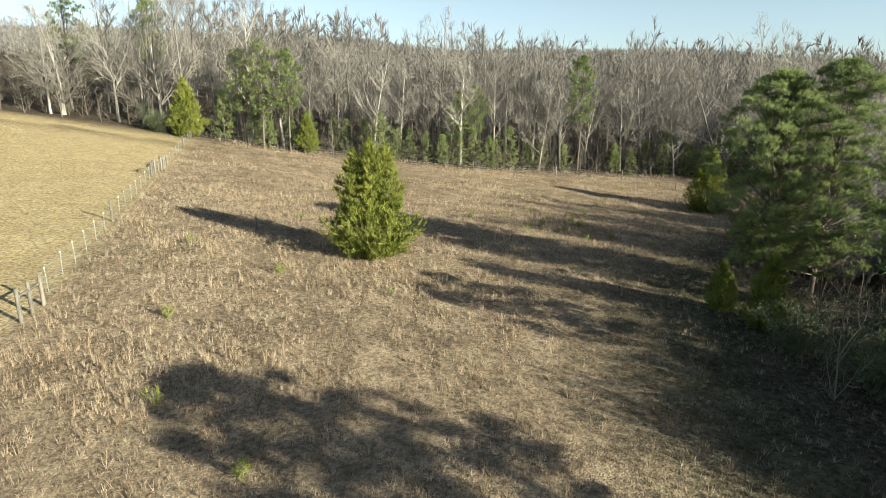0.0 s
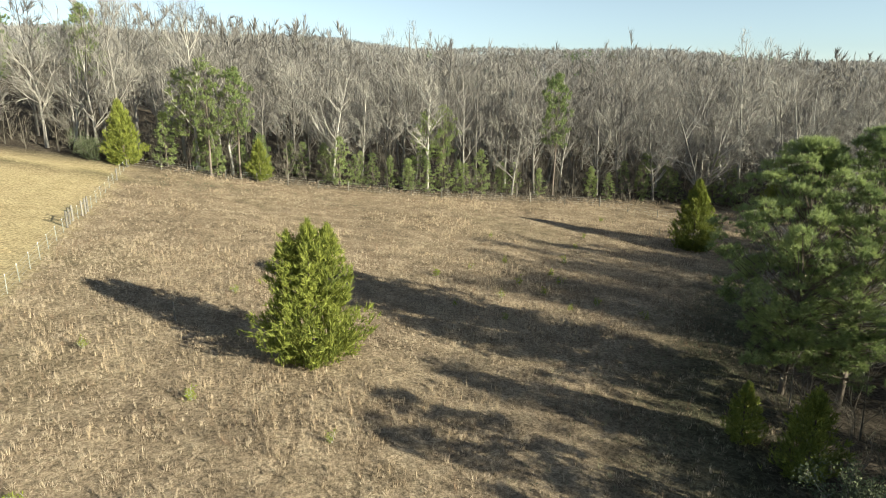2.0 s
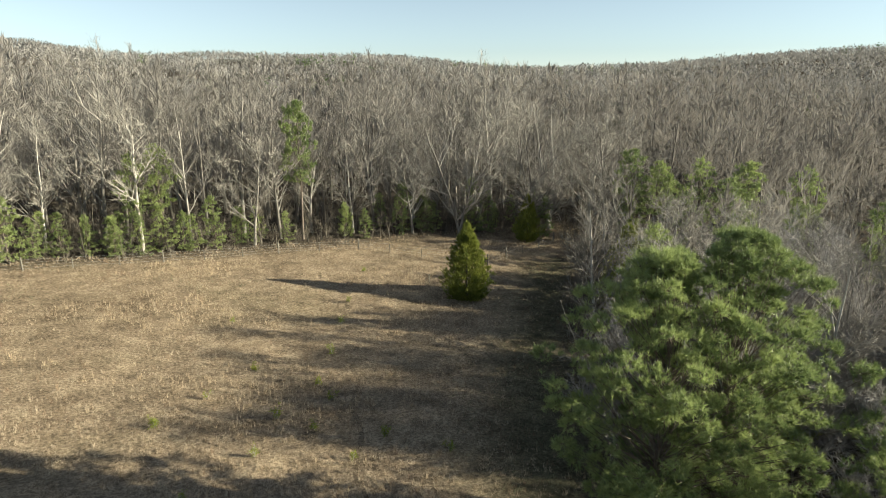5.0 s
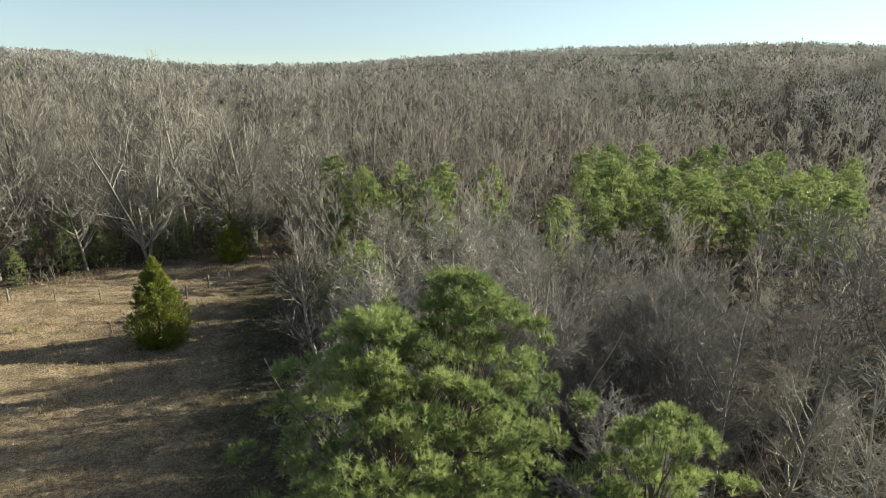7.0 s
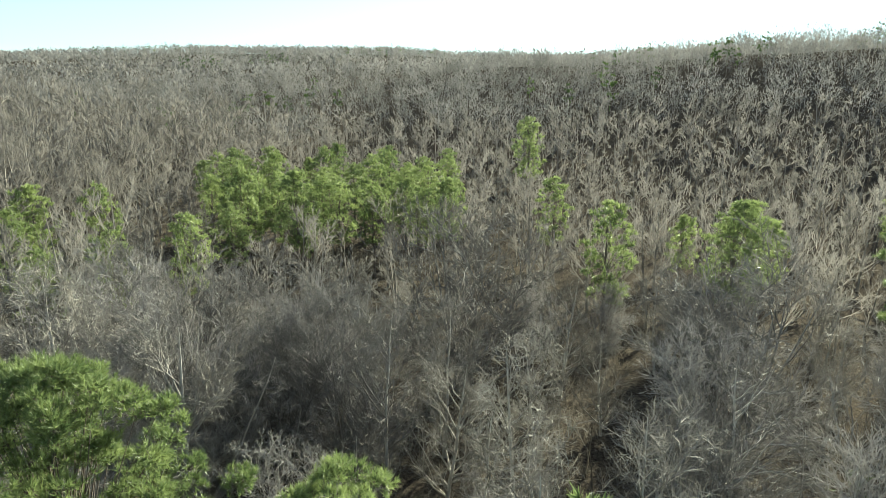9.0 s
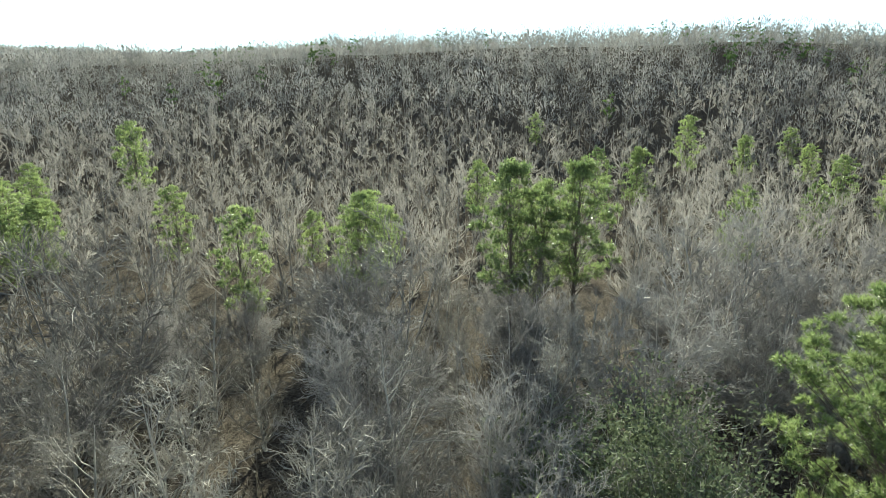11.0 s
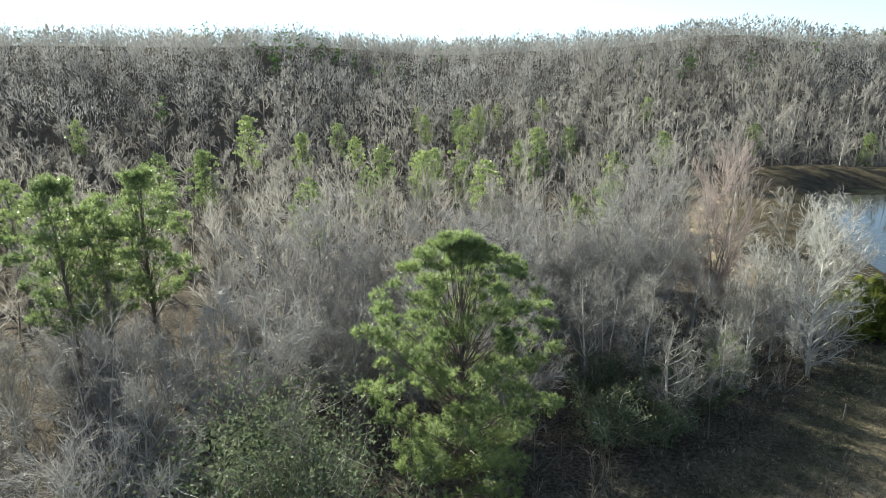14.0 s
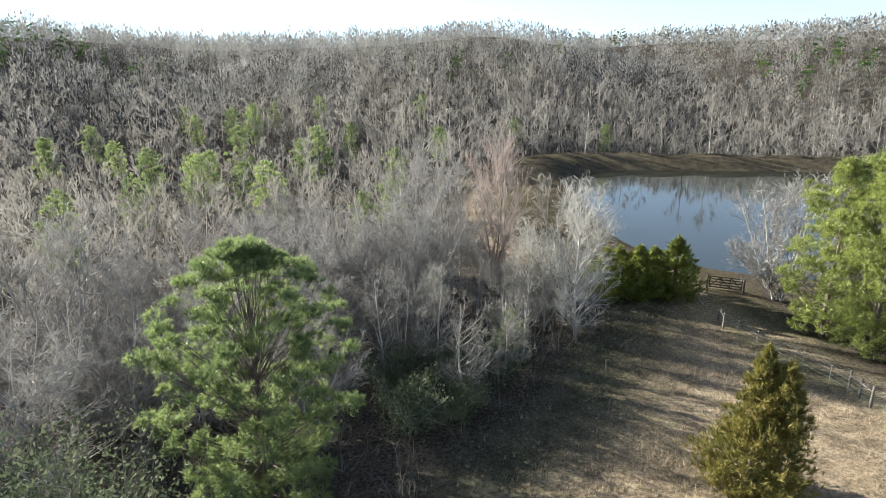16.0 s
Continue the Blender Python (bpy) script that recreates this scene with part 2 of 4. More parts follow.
# ---- ground sheet ----
def build_ground():
    rings = [0.0]
    while rings[-1] < 4600:
        rings.append(rings[-1] + max(1.3, rings[-1] * 0.035))
    seg = 224
    ang = np.linspace(0, 2 * np.pi, seg, endpoint=False)
    rr = np.array(rings[1:])
    x = EYE_XY[0] + np.outer(rr, np.sin(ang)).ravel()
    y = EYE_XY[1] + np.outer(rr, np.cos(ang)).ravel()
    x, y = np.r_[EYE_XY[0], x], np.r_[EYE_XY[1], y]
    verts = np.stack([x, y, ground_height(x, y)], 1)
    tris = [(0, 1 + (k + 1) % seg, 1 + k) for k in range(seg)]
    k = np.arange(seg)
    k2 = (k + 1) % seg
    tris = [np.array(tris)]
    for i in range(len(rr) - 1):
        a, b = 1 + i * seg, 1 + (i + 1) * seg
        tris += [np.stack([a + k, a + k2, b + k], 1), np.stack([a + k2, b + k2, b + k], 1)]
    me = mesh_of("ground", verts, tris=np.concatenate(tris)[:, ::-1])
    me.polygons.foreach_set("use_smooth", np.ones(len(me.polygons), bool))
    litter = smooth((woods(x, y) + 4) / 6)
    mown = np.where((woods(x, y) < 2) & (y > -45), smooth((fence_x(y) - x + 0.6) / 1.2), 0)
    lane = np.where((y < 12) & (y > -46), np.exp(-((x - fence_x(y) + 3.6 + 0.05 * (y + 10)) / 1.7) ** 2), 0)
    shore = smooth((1.36 - pond_e(x, y)) / 0.1)
    # grey-green grass beside the woods, where shade is painted in as well
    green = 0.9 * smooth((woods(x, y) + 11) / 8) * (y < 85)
    for key, vals in (("green", green), ("litter", litter), ("mown", mown), ("lane", lane), ("shore", shore)):
        at = me.attributes.new(key, "FLOAT", "POINT")
        at.data.foreach_set("value", vals.astype(np.float32))
    m = bpy.data.materials.new("field_ground")
    m.use_nodes = True
    n, l = m.node_tree.nodes, m.node_tree.links
    bsdf = n["Principled BSDF"]
    bsdf.inputs["Roughness"].default_value = 0.95
    bsdf.inputs["Specular IOR Level"].default_value = 0.0
    geo = n.new("ShaderNodeNewGeometry")

    def noise_tex(scale, detail=5.0):
        t = n.new("ShaderNodeTexNoise")
        t.inputs["Scale"].default_value, t.inputs["Detail"].default_value = scale, detail
        l.new(geo.outputs["Position"], t.inputs["Vector"])
        return t

    def ramp(src, *stops):
        c = n.new("ShaderNodeValToRGB")
        el = c.color_ramp.elements
        while len(el) < len(stops):
            el.new(0.5)
        for e, (p, col) in zip(el, stops):
            e.position, e.color = p, (*col, 1)
        l.new(src, c.inputs[0])
        return c.outputs[0]

    def mix(fac, a, b, blend="MIX"):
        x = n.new("ShaderNodeMix")
        x.data_type, x.blend_type = "RGBA", blend
        if isinstance(fac, float):
            x.inputs[0].default_value = fac
        else:
            l.new(fac, x.inputs[0])
        l.new(a, x.inputs[6])
        l.new(b, x.inputs[7])
        return x.outputs[2]

    def attr(key):
        a = n.new("ShaderNodeAttribute")
        a.attribute_name = key
        return a.outputs["Fac"]

    big, mid, small = noise_tex(0.07), noise_tex(0.6), noise_tex(5.0, 8.0)
    grass = mix(0.5, ramp(big.outputs[0], (0.3, (0.25, 0.196, 0.134)), (0.5, (0.42, 0.33, 0.23)), (0.7, (0.30, 0.252, 0.16))),
                ramp(mid.outputs[0], (0.32, (0.19, 0.148, 0.108)), (0.5, (0.40, 0.314, 0.224)), (0.66, (0.60, 0.485, 0.345))))
    mown_c = mix(0.5, ramp(big.outputs[0], (0.3, (0.62, 0.49, 0.29)), (0.7, (0.56, 0.48, 0.26))), ramp(mid.outputs[0], (0.3, (0.50, 0.39, 0.23)), (0.7, (0.72, 0.585, 0.36))))
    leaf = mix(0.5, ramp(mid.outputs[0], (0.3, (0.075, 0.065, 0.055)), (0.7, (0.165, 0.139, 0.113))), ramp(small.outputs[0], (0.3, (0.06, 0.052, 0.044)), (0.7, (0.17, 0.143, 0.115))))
    lane_c = ramp(small.outputs[0], (0.3, (0.24, 0.19, 0.13)), (0.7, (0.46, 0.38, 0.28)))
    # brown bank earth, its colour lowered for the shade on the far bank
    shaded_shore_c = ramp(mid.outputs[0], (0.3, (0.075, 0.064, 0.046)), (0.7, (0.155, 0.130, 0.092)))
    col = mix(attr("mown"), grass, mown_c)
    # green of the grass, darkened further to stand for the woods' shade
    shaded_green_c = ramp(mid.outputs[0], (0.3, (0.050, 0.056, 0.036)), (0.7, (0.15, 0.142, 0.092)))
    col = mix(attr("green"), col, shaded_green_c)
    col = mix(attr("shore"), col, shaded_shore_c)
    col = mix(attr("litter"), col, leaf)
    col = mix(attr("lane"), col, lane_c)
    tiny = noise_tex(13.0, 6.0)
    col = mix(0.8, col, ramp(small.outputs[0], (0.36, (0.42, 0.42, 0.42)), (0.6, (1, 1, 1))), "MULTIPLY")
    col = mix(0.6, col, ramp(tiny.outputs[0], (0.36, (0.35, 0.33, 0.3)), (0.6, (1, 1, 1))), "MULTIPLY")
    xyz = n.new("ShaderNodeSeparateXYZ")
    l.new(geo.outputs["Position"], xyz.inputs[0])

    def math_node(op, a, b=None, c=None):
        m2 = n.new("ShaderNodeMath")
        m2.operation = op
        for k, v in enumerate((a, b, c)):
            if v is None:
                continue
            if isinstance(v, (int, float)):
                m2.inputs[k].default_value = v
            else:
                l.new(v, m2.inputs[k])
        return m2.outputs[0]

    soil = ramp(small.outputs[0], (0.3, (0.035, 0.026, 0.02)), (0.7, (0.09, 0.065, 0.045)))
    for cx, slope, cy, half in ((-4.0, -0.04, 26.0, 6.0), (-0.9, -0.15, 25.0, 4.0), (13.0, 0.3, 52.0, 9.0)):
        bend = math_node("MULTIPLY", math_node("SINE", math_node("MULTIPLY", xyz.outputs[1], 0.9)), 0.22)
        line = math_node("MULTIPLY_ADD", math_node("SUBTRACT", xyz.outputs[1], cy), slope, bend)
        rut = math_node("COMPARE", math_node("SUBTRACT", xyz.outputs[0], line), cx, 0.16)
        rut = math_node("MULTIPLY", rut, math_node("COMPARE", xyz.outputs[1], cy, half))
        col = mix(math_node("MULTIPLY", rut, math_node("MULTIPLY", mid.outputs[0], 0.7)), col, soil)
    l.new(col, bsdf.inputs["Base Color"])
    b = n.new("ShaderNodeBump")
    b.inputs["Strength"].default_value, b.inputs["Distance"].default_value = 0.9, 0.14
    l.new(noise_tex(16.0, 6.0).outputs[0], b.inputs["Height"])
    l.new(b.outputs[0], bsdf.inputs["Normal"])
    me.materials.append(m)
    return tagged(new("ground", me), "rolling ground of dry winter grass, pasture and leaf litter", "ground", kind="structure")


build_ground()


# ---- pond ----
def build_pond():
    a = np.linspace(0, 2 * np.pi, 96, endpoint=False)
    k = 1.12 / (np.cos(a) ** 4 + np.sin(a) ** 4) ** 0.25
    v = [(POND[0] + POND[2] * r * math.cos(t), POND[1] + POND[3] * r * math.sin(t), POND[4]) for t, r in zip(a, k)]
    me = mesh_of("water", v, [list(range(96))])
    m = bpy.data.materials.new("pond_water")
    m.use_nodes = True
    n, l = m.node_tree.nodes, m.node_tree.links
    b = n["Principled BSDF"]
    b.inputs["Base Color"].default_value = (0.018, 0.022, 0.018, 1)
    b.inputs["Roughness"].default_value = 0.06
    b.inputs["IOR"].default_value = 1.33
    geo, vm, tx, bp = n.new("ShaderNodeNewGeometry"), n.new("ShaderNodeVectorMath"), n.new("ShaderNodeTexNoise"), n.new("ShaderNodeBump")
    vm.operation = "MULTIPLY"
    vm.inputs[1].default_value = (0.5, 1.6, 1)
    tx.inputs["Scale"].default_value, tx.inputs["Detail"].default_value = 1.4, 4
    bp.inputs["Strength"].default_value, bp.inputs["Distance"].default_value = 0.03, 0.05
    l.new(geo.outputs["Position"], vm.inputs[0])
    l.new(vm.outputs[0], tx.inputs["Vector"])
    l.new(tx.outputs[0], bp.inputs["Height"])
    l.new(bp.outputs[0], b.inputs["Normal"])
    me.materials.append(m)
    return tagged(new("water", me), "calm farm pond water reflecting sky and wooded bank", "pond", kind="structure")


build_pond()


# ---- plant building ----
class Geo:
    """Collects tubes and blades, and gives one mesh."""

    def __init__(self):
        self.v, self.t, self.n = [], [], 0

    def add(self, v, t):
        self.v.append(np.asarray(v, np.float32).reshape(-1, 3))
        self.t.append(np.asarray(t, np.int32).reshape(-1, 3) + self.n)
        self.n += len(self.v[-1])

    def tube(self, pts, radii, sides):
        """A tapered limb along pts."""
        pts = np.asarray(pts, float)
        d = np.gradient(pts, axis=0)
        d /= np.linalg.norm(d, axis=1)[:, None] + 1e-9
        ref = np.array([1.0, 0.3, 0.1]) if abs(d[0][2]) > 0.7 else np.array([0, 0, 1.0])
        a = np.cross(d, ref)
        a /= np.linalg.norm(a, axis=1)[:, None] + 1e-9
        b = np.cross(d, a)
        th = np.arange(sides) * 2 * np.pi / sides
        ring = (a[:, None, :] * np.cos(th)[None, :, None] + b[:, None, :] * np.sin(th)[None, :, None]) * np.asarray(radii)[:, None, None] + pts[:, None, :]
        k = np.arange(sides)
        k2 = (k + 1) % sides
        t = []
        for i in range(len(pts) - 1):
            p, q = i * sides, (i + 1) * sides
            t += [np.stack([p + k, p + k2, q + k], 1), np.stack([p + k2, q + k2, q + k], 1)]
        self.add(ring, np.concatenate(t))

    def blades(self, base, tip, width, rng):
        """Thin tapering blades from base to tip."""
        base, tip = np.asarray(base, float), np.asarray(tip, float)
        side = np.cross(tip - base, rng.normal(size=base.shape))
        side /= np.linalg.norm(side, axis=1)[:, None] + 1e-9
        side = side * (np.asarray(width).reshape(-1, 1) / 2)
        v = np.stack([base - side, base + side, tip], 1).reshape(-1, 3)
        self.add(v, np.arange(len(v)).reshape(-1, 3))

    def strips(self, pts, w0, w1, rng):
        """Many tapering ribbons at once: pts is (ribbons, points, 3); each ends in one tip."""
        n, m = pts.shape[:2]
        side = np.cross(pts[:, -1] - pts[:, 0], rng.normal(size=(n, 3)))
        side /= np.linalg.norm(side, axis=1)[:, None] + 1e-9
        f = np.linspace(0, 1, m)[None, :-1]
        w = (np.broadcast_to(w0, (n,))[:, None] * (1 - f) + np.broadcast_to(w1, (n,))[:, None] * f) / 2
        a, b = pts[:, :-1] - side[:, None] * w[..., None], pts[:, :-1] + side[:, None] * w[..., None]
        v = np.concatenate([np.stack([a, b], 2).reshape(n, -1, 3), pts[:, -1:]], 1)
        one = []
        for k in range(m - 2):
            one += [(2 * k, 2 * k + 1, 2 * k + 2), (2 * k + 1, 2 * k + 3, 2 * k + 2)]
        one.append((2 * m - 4, 2 * m - 3, 2 * m - 2))
        self.add(v, np.array(one)[None] + (np.arange(n) * (2 * m - 1))[:, None, None])

    def mesh(self, name):
        return mesh_of(name, np.concatenate(self.v), tris=np.concatenate(self.t))

    def arrays(self):
        return np.concatenate(self.v), np.concatenate(self.t)


def unit(v):
    return v / (np.linalg.norm(v) + 1e-9)


def limb_path(rng, start, direction, length, steps, bend, lift):
    """A crooked limb that turns upward by lift."""
    pts, d = [np.array(start, float)], unit(np.array(direction, float))
    for _ in range(steps):
        d = unit(d + rng.normal(size=3) * bend + np.array([0, 0, lift]))
        pts.append(pts[-1] + d * length / steps)
    return np.array(pts)


def crown_points(rng, n, radius, low, high, shell=0.45, flat=0.42):
    """Points in an egg-shaped crown between two heights, most of them near its skin."""
    d = rng.normal(size=(n, 3))
    d /= np.linalg.norm(d, axis=1)[:, None]
    r = (1 - (1 - shell) * rng.uniform(0, 1, n) ** 1.6)[:, None]
    mid = low + (high - low) * flat
    p = d * r * np.array([radius, radius, 1.0])
    up = np.where(p[:, 2] > 0, high - mid, mid - low)
    p[:, 2] = mid + p[:, 2] * up
    a = np.arctan2(p[:, 1], p[:, 0])
    lump = 1 + 0.16 * np.sin(a * 3 + rng.uniform(0, 6)) + 0.12 * np.sin(a * 5 + p[:, 2] * 1.1 + rng.uniform(0, 6))
    p[:, :2] *= lump[:, None]
    return p


def grow(rng, base, way, length, steps, bend, lift):
    """Many crooked branches at once: (branches, steps + 1, 3)."""
    pts, d = [base], way
    for _ in range(steps):
        d = d + rng.normal(size=d.shape) * bend + np.array([0, 0, lift])
        d = d / (np.linalg.norm(d, axis=1)[:, None] + 1e-9)
        pts.append(pts[-1] + d * (length / steps)[:, None])
    return np.stack(pts, 1)


def offshoots(rng, pts, per, lo, hi, spread):
    """Where side branches leave their parents, which way they go, and how far along the parent they sit."""
    n, m = pts.shape[:2]
    who = np.repeat(np.arange(n), per)
    f = lo + (hi - lo) * (np.tile(np.arange(per), n) + rng.uniform(0, 1, n * per)) / per
    g = f * (m - 1)
    i = np.minimum(g.astype(int), m - 2)
    a, b = pts[who, i], pts[who, i + 1]
    d = b - a
    d = d / (np.linalg.norm(d, axis=1)[:, None] + 1e-9)
    out = np.cross(d, rng.normal(size=d.shape))
    out /= np.linalg.norm(out, axis=1)[:, None] + 1e-9
    s = spread * rng.uniform(0.6, 1.3, len(f))[:, None]
    return a + (b - a) * (g - i)[:, None], d * np.cos(s) + out * np.sin(s), f


def bare_tree(seed, height, radius, low=0.3, limbs=16, forks=6, twigs=7, fine=3, twig=0.9, width=0.02, stems=1, thick=1.0, lift=0.10, open_=0.75, light=False):
    """A leafless tree grown branch from branch: trunk, limbs with side branches, and a crown of fine twigs."""
    rng = np.random.RandomState(seed)
    trunk, branch, crown = Geo(), Geo(), Geo()
    if light:
        branch = crown = trunk
    z0, mid = height * low, height * (low + (1 - low) * 0.42)

    def held(p):
        """Draws branches that leave the crown's egg back into it."""
        tip = p[:, -1]
        zz = tip[:, 2] - mid
        e = np.sqrt((tip[:, 0] ** 2 + tip[:, 1] ** 2) / radius ** 2 + (zz / np.where(zz > 0, height - mid, mid - z0 * 0.7)) ** 2)
        k = np.clip(1.12 / np.maximum(e, 1e-3), 0.25, 1) ** 2
        return p[:, :1] + (p - p[:, :1]) * k[:, None, None]

    for s in range(stems):
        r0 = (0.0085 * height + 0.03) * thick * (1 if stems == 1 else 0.62)
        lean = rng.normal(size=2) * (0.03 if stems == 1 else 0.26)
        foot = rng.normal(size=2) * 0.25 * (stems > 1)
        steps = 3 if light else 9
        path = limb_path(rng, (*foot, -0.6), (*lean, 1), height * rng.uniform(0.86, 0.96), steps, 0.05, 0.06)
        trunk.tube(path, np.linspace(r0, r0 * 0.10, steps + 1) * np.r_[1.2, np.ones(steps)], 3 if light else 6)
        n = max(3, limbs // stems)
        aim = crown_points(rng, n, radius * 0.9, z0, height * 0.96, 0.72)
        reach = np.hypot(aim[:, 0] - path[-1][0], aim[:, 1] - path[-1][1])
        f = np.clip((aim[:, 2] - reach * rng.uniform(0.55, 1.1, n)) / height, low * 0.55, 0.9)
        g = f * steps
        i = np.minimum(g.astype(int), steps - 1)
        p0 = path[i] + (path[i + 1] - path[i]) * (g - i)[:, None]
        p1 = (p0 + aim) / 2 + (aim - p0) * np.array([0.12, 0.12, -0.08])
        ts = np.linspace(0, 1, 4 if light else 6)[None, :, None]
        lp = p0[:, None] * (1 - ts) ** 2 + p1[:, None] * 2 * ts * (1 - ts) + aim[:, None] * ts ** 2
        lp = lp + rng.normal(size=lp.shape) * 0.035 * np.linalg.norm(aim - p0, axis=1)[:, None, None] * ts
        rr = r0 * (1 - 0.8 * f) * 0.48 + 0.012
        if light:
            branch.strips(lp, rr * 1.5, rr * 0.5, rng)
        else:
            for k in range(n):
                branch.tube(lp[k], np.linspace(rr[k], 0.007, 6), 4)
        ln = np.linalg.norm(aim - p0, axis=1)
        b, d, at = offshoots(rng, lp, forks, 0.25, 1.0, open_)
        size = np.repeat(ln, forks) * rng.uniform(0.28, 0.5, len(b)) * (1.2 - 0.6 * at)
        second = held(grow(rng, b, d, size, 2 if light else 3, 0.13, lift))
        w = np.repeat(rr, forks) * (1.2 - 0.7 * at) * (0.6 if light else 0.9) + 0.008
        branch.strips(second, np.maximum(w, width), np.maximum(w * 0.4, width * 0.7), rng)
        wood = trunk.n
        b, d, at = offshoots(rng, second, twigs, 0.15, 1.0, open_ * 0.85)
        third = held(grow(rng, b, d, twig * rng.uniform(0.6, 1.3, len(b)) * (1.25 - 0.5 * at), 1 if light else 2, 0.16, lift))
        crown.strips(third, width * 1.15, width * 0.8, rng)
        if fine:
            b, d, at = offshoots(rng, third, fine, 0.25, 1.0, open_ * 0.8)
            last = held(grow(rng, b, d, twig * rng.uniform(0.35, 0.75, len(b)), 1, 0.1, lift))
            crown.strips(last, width * 0.85, width * 0.5, rng)
    if light:
        return (*trunk.arrays(), wood)
    return trunk.mesh("trunk"), branch.mesh("limb"), crown.mesh("crown")


def tufts(geo, rng, base, axis, needles, length, width, spread):
    """Brushes of needles: one at each base, round its axis."""
    n = len(base)
    b = np.repeat(base, needles, 0)
    ax = np.repeat(axis, needles, 0)
    s = np.repeat(rng.uniform(0.75, 1.2, n), needles)
    d = ax + rng.normal(size=ax.shape) * spread
    d /= np.linalg.norm(d, axis=1)[:, None] + 1e-9
    b = b - ax * (rng.uniform(0, 0.5, len(b)) * length)[:, None]
    geo.blades(b, b + d * (length * s * rng.uniform(0.8, 1.15, len(b)))[:, None], width * rng.uniform(0.7, 1.3, len(b)), rng)


def pine_tree(seed, height, radius, low, pads, pad_size, per, needles, length, width, widest=0.38, sides=4):
    """A pine: bark trunk, limbs, and a crown of rounded pads of needle brushes, as three meshes."""
    rng = np.random.RandomState(seed)
    trunk, branch, crown = Geo(), Geo(), Geo()
    path = limb_path(rng, (0, 0, -0.3), (0, 0, 1), height * 0.95, 10, 0.018, 0.1)
    r0 = 0.011 * height + 0.02
    trunk.tube(path, np.linspace(r0, r0 * 0.16, len(path)), 7)
    g = (np.arange(pads) + rng.uniform(0, 1, pads)) / pads
    prof = np.minimum(1, 0.6 + g / widest * 0.4) * (1 - np.maximum(0, (g - widest) / (1 - widest)) ** 2.2) ** 0.62
    a = np.arange(pads) * 2.39996 + rng.uniform(-0.5, 0.5, pads)
    far_out = (radius - pad_size * 0.6) * prof * (1 - 0.8 * rng.uniform(0, 1, pads) ** 1.3) * rng.uniform(0.85, 1.1, pads)
    spots = np.stack([np.cos(a) * far_out, np.sin(a) * far_out, height * low + g * (height * (1 - low) - pad_size * 0.7)], 1)
    at, ax = [], []
    for k, s in enumerate(spots):
        size = pad_size * rng.uniform(0.65, 1.25)
        f = np.clip((s[2] / height) * rng.uniform(0.72, 0.9) - 0.03, low * 0.8, 0.93)
        i = min(int(f * 10), 9)
        p = path[i] + (path[i + 1] - path[i]) * (f * 10 - i)
        mid = (p + s) / 2 + np.array([0, 0, -0.06 * np.linalg.norm(s - p)]) + rng.normal(size=3) * 0.08
        branch.tube([p, mid, s], (r0 * 0.16 * (1.15 - 0.7 * f) + 0.008, 0.018, 0.008), sides)
        n = max(3, int(per * (size / pad_size) ** 2))
        d = rng.normal(size=(n, 3))
        d /= np.linalg.norm(d, axis=1)[:, None]
        out = s - np.array([0, 0, height * (low + (1 - low) * 0.3)])
        out /= np.linalg.norm(out) + 1e-9
        d[:, 2] = np.abs(d[:, 2]) * 0.9 - 0.25
        d = d + out * 0.55
        d /= np.linalg.norm(d, axis=1)[:, None]
        q = s + d * size * np.array([1.0, 1.0, 0.72]) * rng.uniform(0.55, 1.05, (n, 1))
        at.append(q)
        a = d + np.array([0, 0, 0.45]) + rng.normal(size=(n, 3)) * 0.2
        ax.append(a / np.linalg.norm(a, axis=1)[:, None])
        branch.blades(np.repeat(s[None], n, 0), q, np.full(n, 0.014), rng)
    tufts(crown, rng, np.concatenate(at), np.concatenate(ax), needles, length, width, 0.62)
    inner = 6 if sides > 3 else 3
    heart = np.repeat(spots, inner, 0) + rng.normal(size=(len(spots) * inner, 3)) * pad_size * 0.36
    tufts(crown, rng, heart, np.tile([0.0, 0.0, 1.0], (len(heart), 1)), 9, length * 1.15, width * 1.25, 0.9)
    return trunk.mesh("trunk"), branch.mesh("limb"), crown.mesh("crown")


